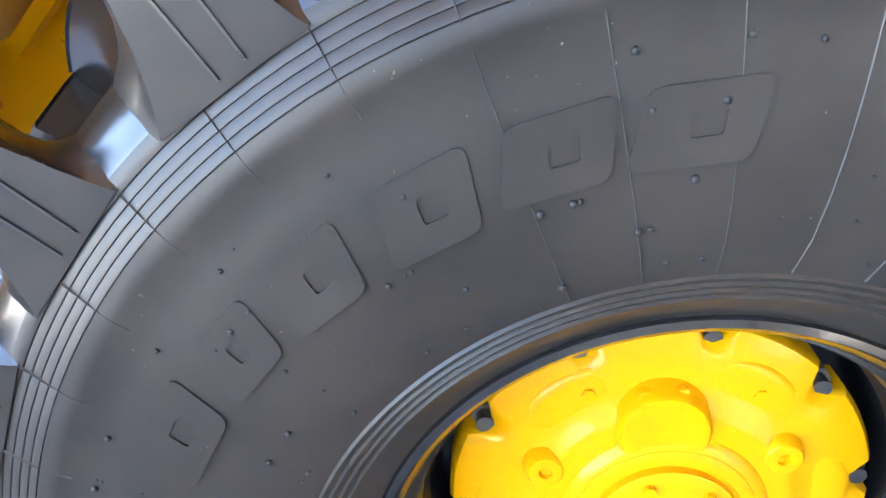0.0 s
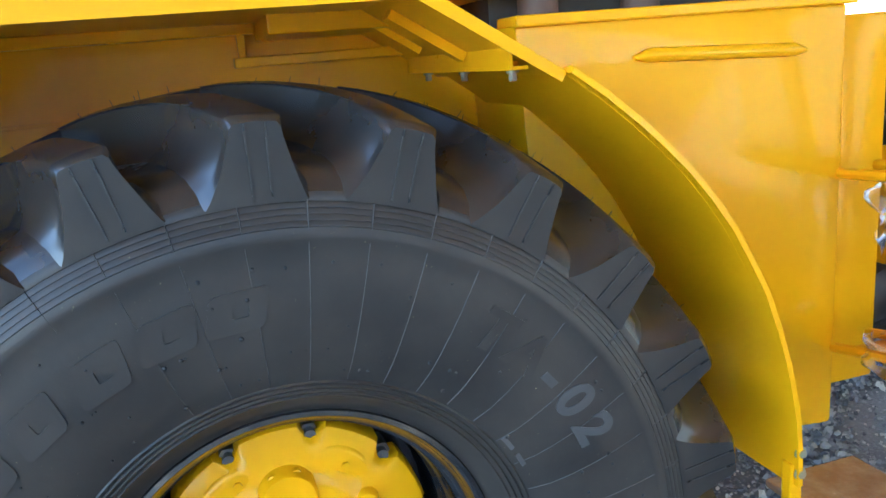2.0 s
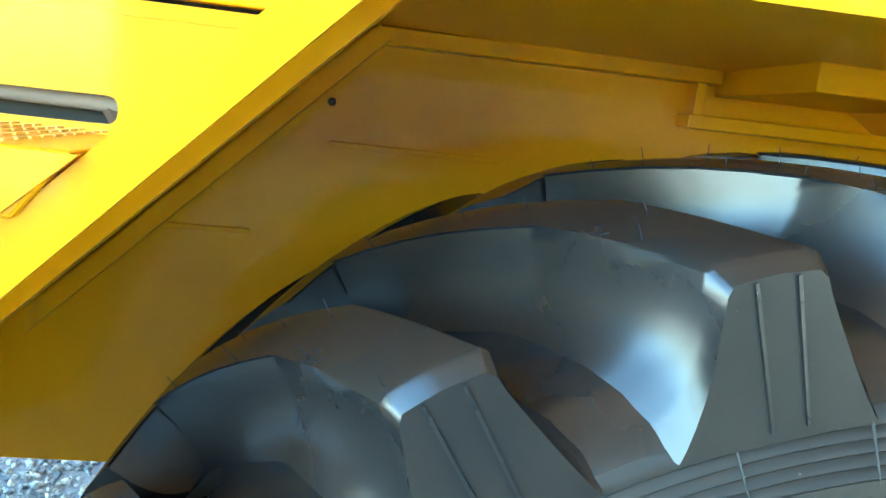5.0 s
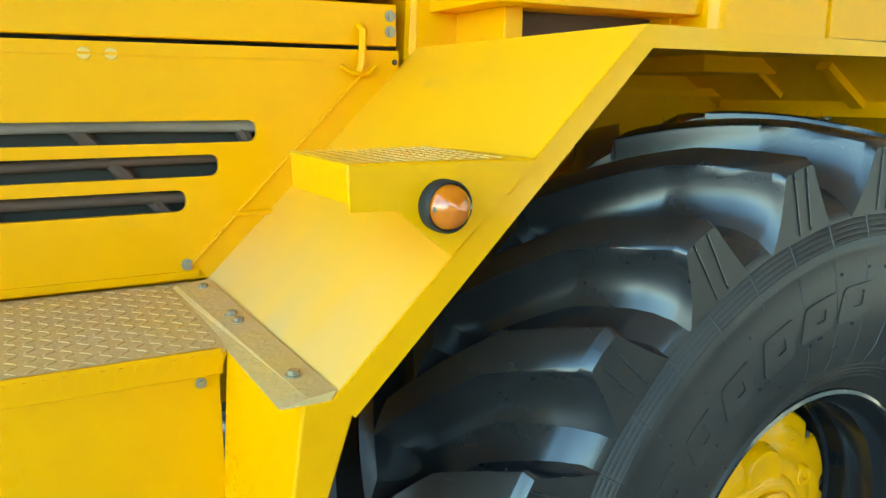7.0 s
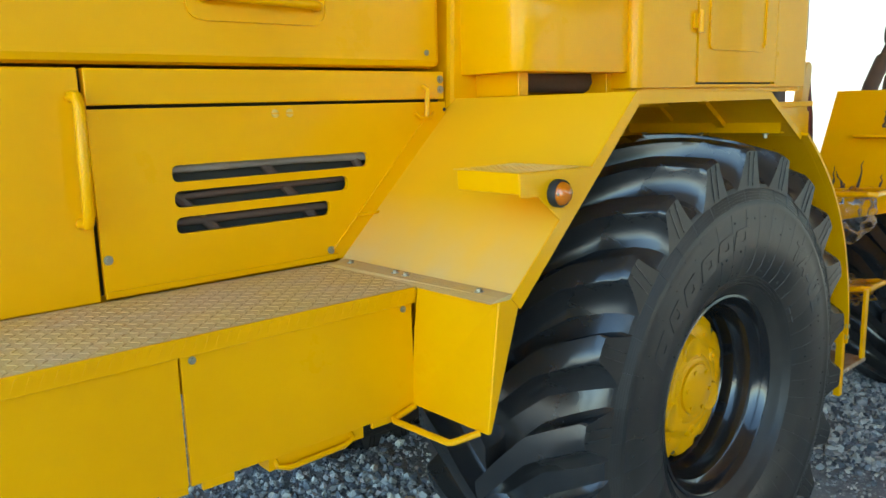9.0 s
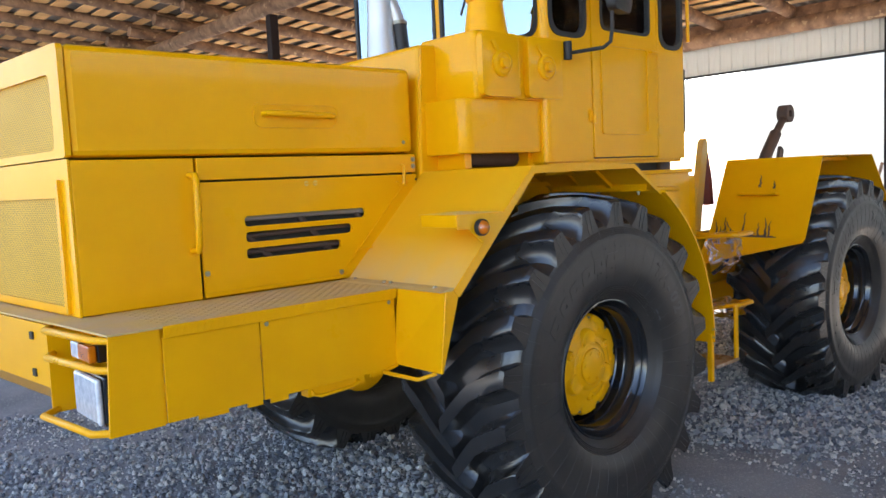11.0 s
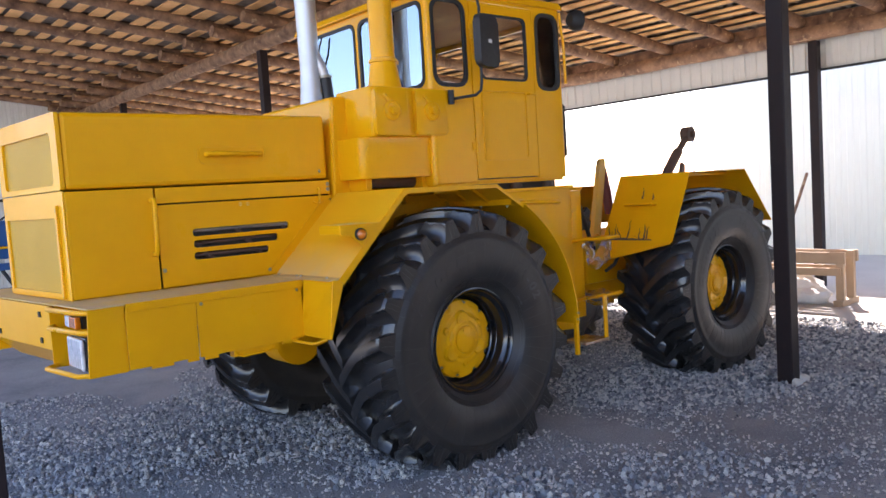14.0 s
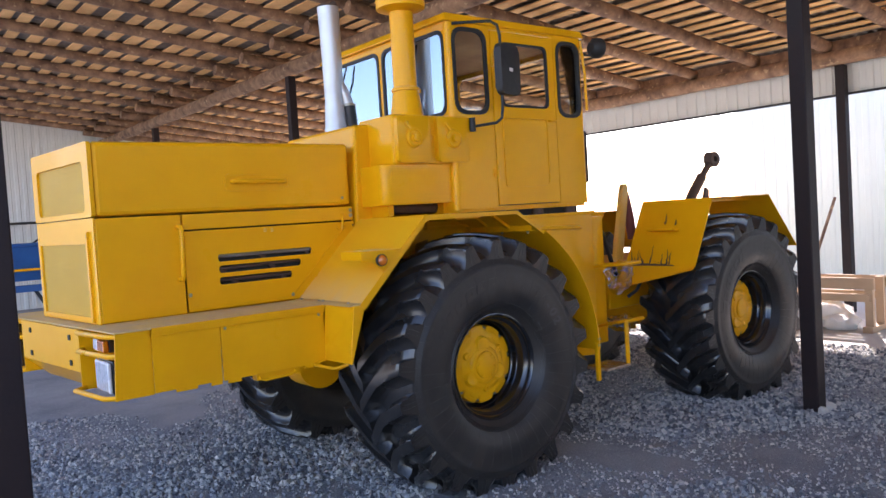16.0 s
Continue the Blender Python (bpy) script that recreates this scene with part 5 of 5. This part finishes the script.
part("winch_drum", tube([(-0.62, 0.05, 0.78), (-0.62, 0.30, 0.78)], 0.20, 28), PAINT, tractor, smooth=True)
part("joint", tube([(1.6, 0, 1.0), (2.3, 0, 1.0)], 0.24, 18), RUST, tractor, smooth=True)
part("rear_frame", box(2.25, 4.3, -0.42, 0.42, 0.85, 1.30, 0.02), PAINT, tractor)
part("wheel_guard", bent_sheet(ARC, 1.29, 0.62), PAINT, tractor, smooth=True)
far_step = part("side_step", box(-2.22, -1.14, 0.53, 0.99, 0.985, 1.333, 0.004), PAINT, tractor)
part("tread_plate", box(-2.22, -1.12, 0.525, 1.0, 1.336, 1.343), DUST, far_step)
rr_ = random.Random(5)
for k in range(7):
    y = -0.45 + 0.12 * k
    part("hydraulic_hose", tube([(1.78, y, 1.30 + 0.05 * rr_.random()), (1.92, y - 0.1, 1.48 + 0.1 * rr_.random()), (2.10, y - 0.05, 1.52 + 0.1 * rr_.random()), (2.28, y, 1.30), (2.34, y, 1.18)], 0.02, 8), HOSE, tractor, smooth=True)
part("hose", tube([(2.41, -0.66, 1.20), (2.40, -0.70, 1.14), (2.36, -0.66, 1.04), (2.30, -0.60, 0.98)], 0.016, 8), HOSE, tractor, smooth=True)

# --- rear fender and lift ---
RL = [(2.39, 1.262), (2.71, 1.862), (3.683, 1.860), (4.197, 1.325)]
for s in (1, -1):
    y0, y1 = (FO, -0.52) if s > 0 else (1.29, 0.54)
    line = RL if s > 0 else [(3.35, 1.70), (3.42, 1.78), (3.70, 1.78), (4.15, 1.325)]
    rf = part("rear_fender", bent_sheet(line, y0, y1, 0.007), PAINT, tractor, "bent yellow rear mudguard with oil streaks")
    if s > 0:
        part("fender_foot", hexa([(2.345, y0, 1.238), (2.357, y0, 1.236), (2.20, y1, 1.055), (2.188, y1, 1.057), (2.384, y0, 1.268), (2.396, y0, 1.266), (2.392, y1, 1.266), (2.380, y1, 1.268)]), PAINT, rf)
        part("fender_ledge", turned(box(-0.055, 0.03, -0.15, 0.15, -0.010, 0.010, 0.003), pose(2.528, (y0 + y1) / 2 + 0.03, 1.59, 0, 6, 0)), PAINT, rf)
    part("stiffener", bent_sheet([(x + 0.02, z - 0.012) for x, z in line[1:3]], y0 + 0.2 * s, y0 + 0.25 * s, 0.03), PAINT, rf)
rr_ = random.Random(11)
for y, u0, u1, lean in ((-0.60, 0.02, 0.21, 0.05), (-0.625, 0.03, 0.13, 0.02), (-0.72, 0.02, 0.19, 0.07), (-0.735, 0.01, 0.10, 0.03), (-0.95, 0.02, 0.07, 0.12), (-0.80, 0.02, 0.30, 0.01), (-0.66, 0.01, 0.24, 0.03), (-0.93, 0.01, 0.18, 0.02), (-0.99, 0.01, 0.24, 0.04), (-0.975, 0.01, 0.14, -0.01), (-1.01, 0.01, 0.20, 0.01), (-0.86, 0.62, 0.78, 0.02), (-0.98, 0.60, 0.70, 0.02)):
    rows = []
    bm = bmesh.new()
    for k in range(7):
        u, q = u0 + (u1 - u0) * k / 6, y + lean * (k / 6) ** 1.5 + 0.006 * rr_.uniform(-1, 1)
        w = (0.018 * (1 - k / 7)) * rr_.uniform(0.5, 1.2) + 0.002
        rows.append([bm.verts.new((2.39 + 0.32 * u - 0.006, q, 1.262 + 0.60 * u + 0.005)), bm.verts.new((2.39 + 0.32 * u - 0.006, q + w, 1.262 + 0.60 * u + 0.005))])
    for a, b in zip(rows, rows[1:]):
        bm.faces.new((a[0], a[1], b[1], b[0]))
    part("oil_streak", bm, RUST, tractor)
rows = []
bm = bmesh.new()
for k in range(15):
    y = -0.56 - 0.036 * k
    d = 0.008 + 0.022 * rr_.random() * (1 - abs(k - 7) / 9)
    rows.append([bm.verts.new((2.39 - 0.0055, y, 1.2665)), bm.verts.new((2.39 + 0.53 * d - 0.0055, y, 1.2665 + d))])
for a, b in zip(rows, rows[1:]):
    bm.faces.new((a[0], b[0], b[1], a[1]))
part("oil_streak", bm, RUST, tractor)
lift = part("lift_cylinder", tube([(3.75, -0.28, 1.72), (3.90, -0.28, 1.90), (4.10, -0.28, 2.10), (4.12, -0.28, 2.12)], [0.05, 0.055, 0.055, 0.03], 14), RUST, tractor, "rusty lift cylinder and arm behind the rear wheel", smooth=True)
part("cylinder_rod", tube([(4.10, -0.28, 2.10), (4.29, -0.28, 2.27)], 0.035, 12), RUST, lift, smooth=True)
part("rod_eye", turned(lathe([(0.035, -0.05), (0.085, -0.05), (0.085, 0.05), (0.035, 0.05), (0.035, -0.05)], 22), Matrix.Translation((4.31, -0.28, 2.29))), RUST, lift, smooth=True)
part("lift_bracket", prism([(3.85, 1.3), (4.05, 1.3), (4.16, 1.95), (4.10, 1.98)], -0.33, -0.30), RUST, lift)
part("lift_bracket", prism(fillet([(2.44, 1.25), (2.55, 1.25), (2.69, 1.95), (2.69, 2.05), (2.63, 2.05), (2.60, 1.96)], 0.03, 4), -0.36, -0.31, 0.005), PAINT_DUSTY, tractor, smooth=True)
part("red_cylinder", tube([(2.68, -0.30, 2.02), (2.72, -0.30, 1.93), (2.77, -0.30, 1.70), (2.80, -0.30, 1.50)], [0.03, 0.042, 0.048, 0.045], 12), RED, tractor, smooth=True)

# ---- things round the shed ----
def trestle():
    t = thing("timber_frame", "weathered timber rack with two rails standing in the sun", "timber rack", at=(7.05, -0.25, 0))
    for y in (-0.58, 0.62):
        for x in (-0.16, 0.16):
            part("leg", box(x - 0.035, x + 0.035, y - 0.05, y + 0.05, 0, 0.70, 0.004), PLANK, t)
        part("foot", box(-0.26, 0.26, y - 0.06, y + 0.06, 0.0, 0.08, 0.004), PLANK, t)
    for x in (-0.20, 0.20):
        part("rail", box(x - 0.02, x + 0.02, -0.66, 0.70, 0.56, 0.71, 0.004), PLANK, t)
        part("rail", box(x - 0.02, x + 0.02, -0.60, 0.66, 0.40, 0.50, 0.004), PLANK, t)
    return t


trestle()


def sack(at, sx, sy, sz, seed):
    bm = bmesh.new()
    bmesh.ops.create_icosphere(bm, subdivisions=3, radius=1.0)
    for v in bm.verts:
        n = noise.noise(v.co * 1.7 + Vector((seed, seed, 0))) * 0.3 + noise.noise(v.co * 5 + Vector((0, seed, 0))) * 0.1
        p = v.co * (1 + n)
        v.co = (p.x * sx, p.y * sy, max(-0.8, p.z) * sz + sz * 0.78)
    ob = part("sack", bm, SACK, smooth=True)
    ob.location = at
    return tagged(ob, "crumpled white bulk sack lying under the rack", "sack", "sacks")


for k, (a, d) in enumerate((((6.95, 0.10, 0.0), (0.2, 0.34, 0.16)), ((6.98, -0.42, 0.0), (0.22, 0.22, 0.13)), ((7.1, -0.15, 0.0), (0.2, 0.4, 0.20)), ((6.9, 0.75, 0.0), (0.2, 0.3, 0.17)))):
    sack(a, *d, 2.3 * k + 1)
stick = part("stick", tube([(6.80, 0.10, 0.0), (7.3, 0.13, 0.7), (8.2, 0.16, 1.75)], 0.022, 8), WOOD, smooth=True)
tagged(stick, "thin wooden pole leaning beside the rack", "pole")
mast = part("mast", tube([(45, 24.6, 0), (45, 24.6, 9.6)], 0.11, 8, tube([(45, 24.2, 6.6), (45, 23.2, 4.6)], 0.07, 6)), SHEET, smooth=True)
tagged(mast, "distant pale utility mast in the glare", "mast")


def trailer():
    t = thing("seed_drill", "blue farm implement with a yellow stripe by the far wall", "farm implement", at=(0.6, 14.0, 0))
    part("hopper", hexa([(-1.6, -0.4, 1.0), (1.5, -0.4, 1.0), (1.5, 0.4, 1.0), (-1.6, 0.4, 1.0), (-1.6, -0.6, 1.75), (1.5, -0.6, 1.75), (1.5, 0.6, 1.75), (-1.6, 0.6, 1.75)], 0.02), BLUE, t)
    part("lid", box(-1.65, 1.55, -0.65, 0.65, 1.75, 1.82, 0.02), BLUE, t)
    part("stripe", box(-1.6, 1.5, -0.56, -0.50, 1.22, 1.27, 0.004), PAINT, t)
    part("beam", box(-1.8, 1.7, -0.3, -0.15, 0.75, 0.9, 0.01), BLUE, t)
    for x in (-1.4, -0.6, 0.2, 1.0):
        part("strut", tube([(x, -0.2, 0.8), (x + 0.25, -0.5, 0.25)], 0.04, 8), SEAL, t, smooth=True)
    for x in (-1.2, 1.2):
        part("wheel", tube([(x - 0.1, 0.1, 0.42), (x + 0.1, 0.1, 0.42)], 0.42, 24), RUBBER, t, smooth=True)
    return t


trailer()
brace = part("wall_brace", tube([(-0.8, 18.3, 2.35), (4.0, 18.3, 2.35)], 0.035, 6, tube([(0.6, 18.3, 1.6), (3.6, 18.3, 3.6)], 0.03, 6)), SEAL)
tagged(brace, "dark steel bracing along the far wall", "bracing", kind="structure")

# ---- loose stones ----
def stones(n, region, smin, smax, seed, name, label, mat):
    rs = np.random.RandomState(seed)
    bm = bmesh.new()
    bmesh.ops.create_icosphere(bm, subdivisions=1, radius=1.0)
    base = np.array([v.co[:] for v in bm.verts])
    tri = np.array([[v.index for v in f.verts] for f in bm.faces])
    bm.free()
    k = len(base)
    xy = np.stack([rs.uniform(region[0], region[1], n), rs.uniform(region[2], region[3], n)], 1)
    keep = np.array([noise.noise(Vector((x * 0.55, y * 0.55, 7))) + 0.5 * noise.noise(Vector((x * 1.6, y * 1.6, 2))) > region[4] for x, y in xy])
    xy = xy[keep]
    n = len(xy)
    size = rs.uniform(smin, smax, (n, 1)) * rs.uniform(0.6, 1.0, (n, 3))
    jit = 1 + 0.28 * rs.randn(n, k, 1)
    v = base[None] * jit * size[:, None]
    ang = rs.uniform(0, 6.283, n)
    c, s = np.cos(ang)[:, None], np.sin(ang)[:, None]
    zz = np.array([ground_height(x, y) for x, y in xy])
    out = np.stack([v[..., 0] * c - v[..., 1] * s + xy[:, :1], v[..., 0] * s + v[..., 1] * c + xy[:, 1:], v[..., 2] + zz[:, None] + size[:, 2:] * 0.45], -1).reshape(-1, 3)
    f = (tri[None] + np.arange(n)[:, None, None] * k).reshape(-1, 3)
    me = bpy.data.meshes.new(name)
    me.from_pydata(out.tolist(), [], f.tolist())
    me.materials.append(mat)
    return tagged(new(name, me), label, "gravel", kind="stuff")


def stone_material():
    m = material("crushed_stone", (0.30, 0.30, 0.30), 0.9, scale=30, bump=0.3, bump_scale=120)
    n, l = m.node_tree.nodes, m.node_tree.links
    g, r = n.new("ShaderNodeNewGeometry"), n.new("ShaderNodeValToRGB")
    r.color_ramp.elements[0].color, r.color_ramp.elements[1].color = (0.085, 0.09, 0.105, 1), (0.56, 0.53, 0.46, 1)
    e = r.color_ramp.elements.new(0.5)
    e.color = (0.29, 0.295, 0.30, 1)
    l.new(g.outputs["Random Per Island"], r.inputs["Fac"])
    l.new(r.outputs["Color"], n["Principled BSDF"].inputs["Base Color"])
    return m


STONE = stone_material()
stones(32000, (-3.2, 5.5, -3.2, 3.6, -0.06), 0.009, 0.024, 3, "gravel", "loose grey crushed stone under the tractor", STONE)
stones(13000, (-3.2, 4.0, -2.4, 0.6, 0.05), 0.012, 0.030, 8, "coarse_gravel", "coarser crushed stone heaped round the wheels", STONE)
stones(60000, (-4.2, 5.4, -4.2, 3.4, -0.45), 0.005, 0.014, 31, "fine_gravel", "fine crushed stone strewn over the ground", STONE)
stones(9000, (4.0, 5.9, -4.0, 6.0, -0.2), 0.012, 0.028, 12, "outer_gravel", "crushed stone thinning out towards the open end", STONE)
for x, y, s in ((3.02, -2.10, 0.05), (2.86, -2.12, 0.04), (3.05, -1.95, 0.045)):
    bm = bmesh.new()
    bmesh.ops.create_icosphere(bm, subdivisions=2, radius=s)
    for v in bm.verts:
        v.co *= 1 + 0.35 * noise.noise(v.co * 20 + Vector((x * 9, 0, 0)))
    ob = part("stone", bm, STONE)
    ob.location = (x, y, 0.015)
    tagged(ob, "pale stone at the foot of a post", "stone", "stones at the post")
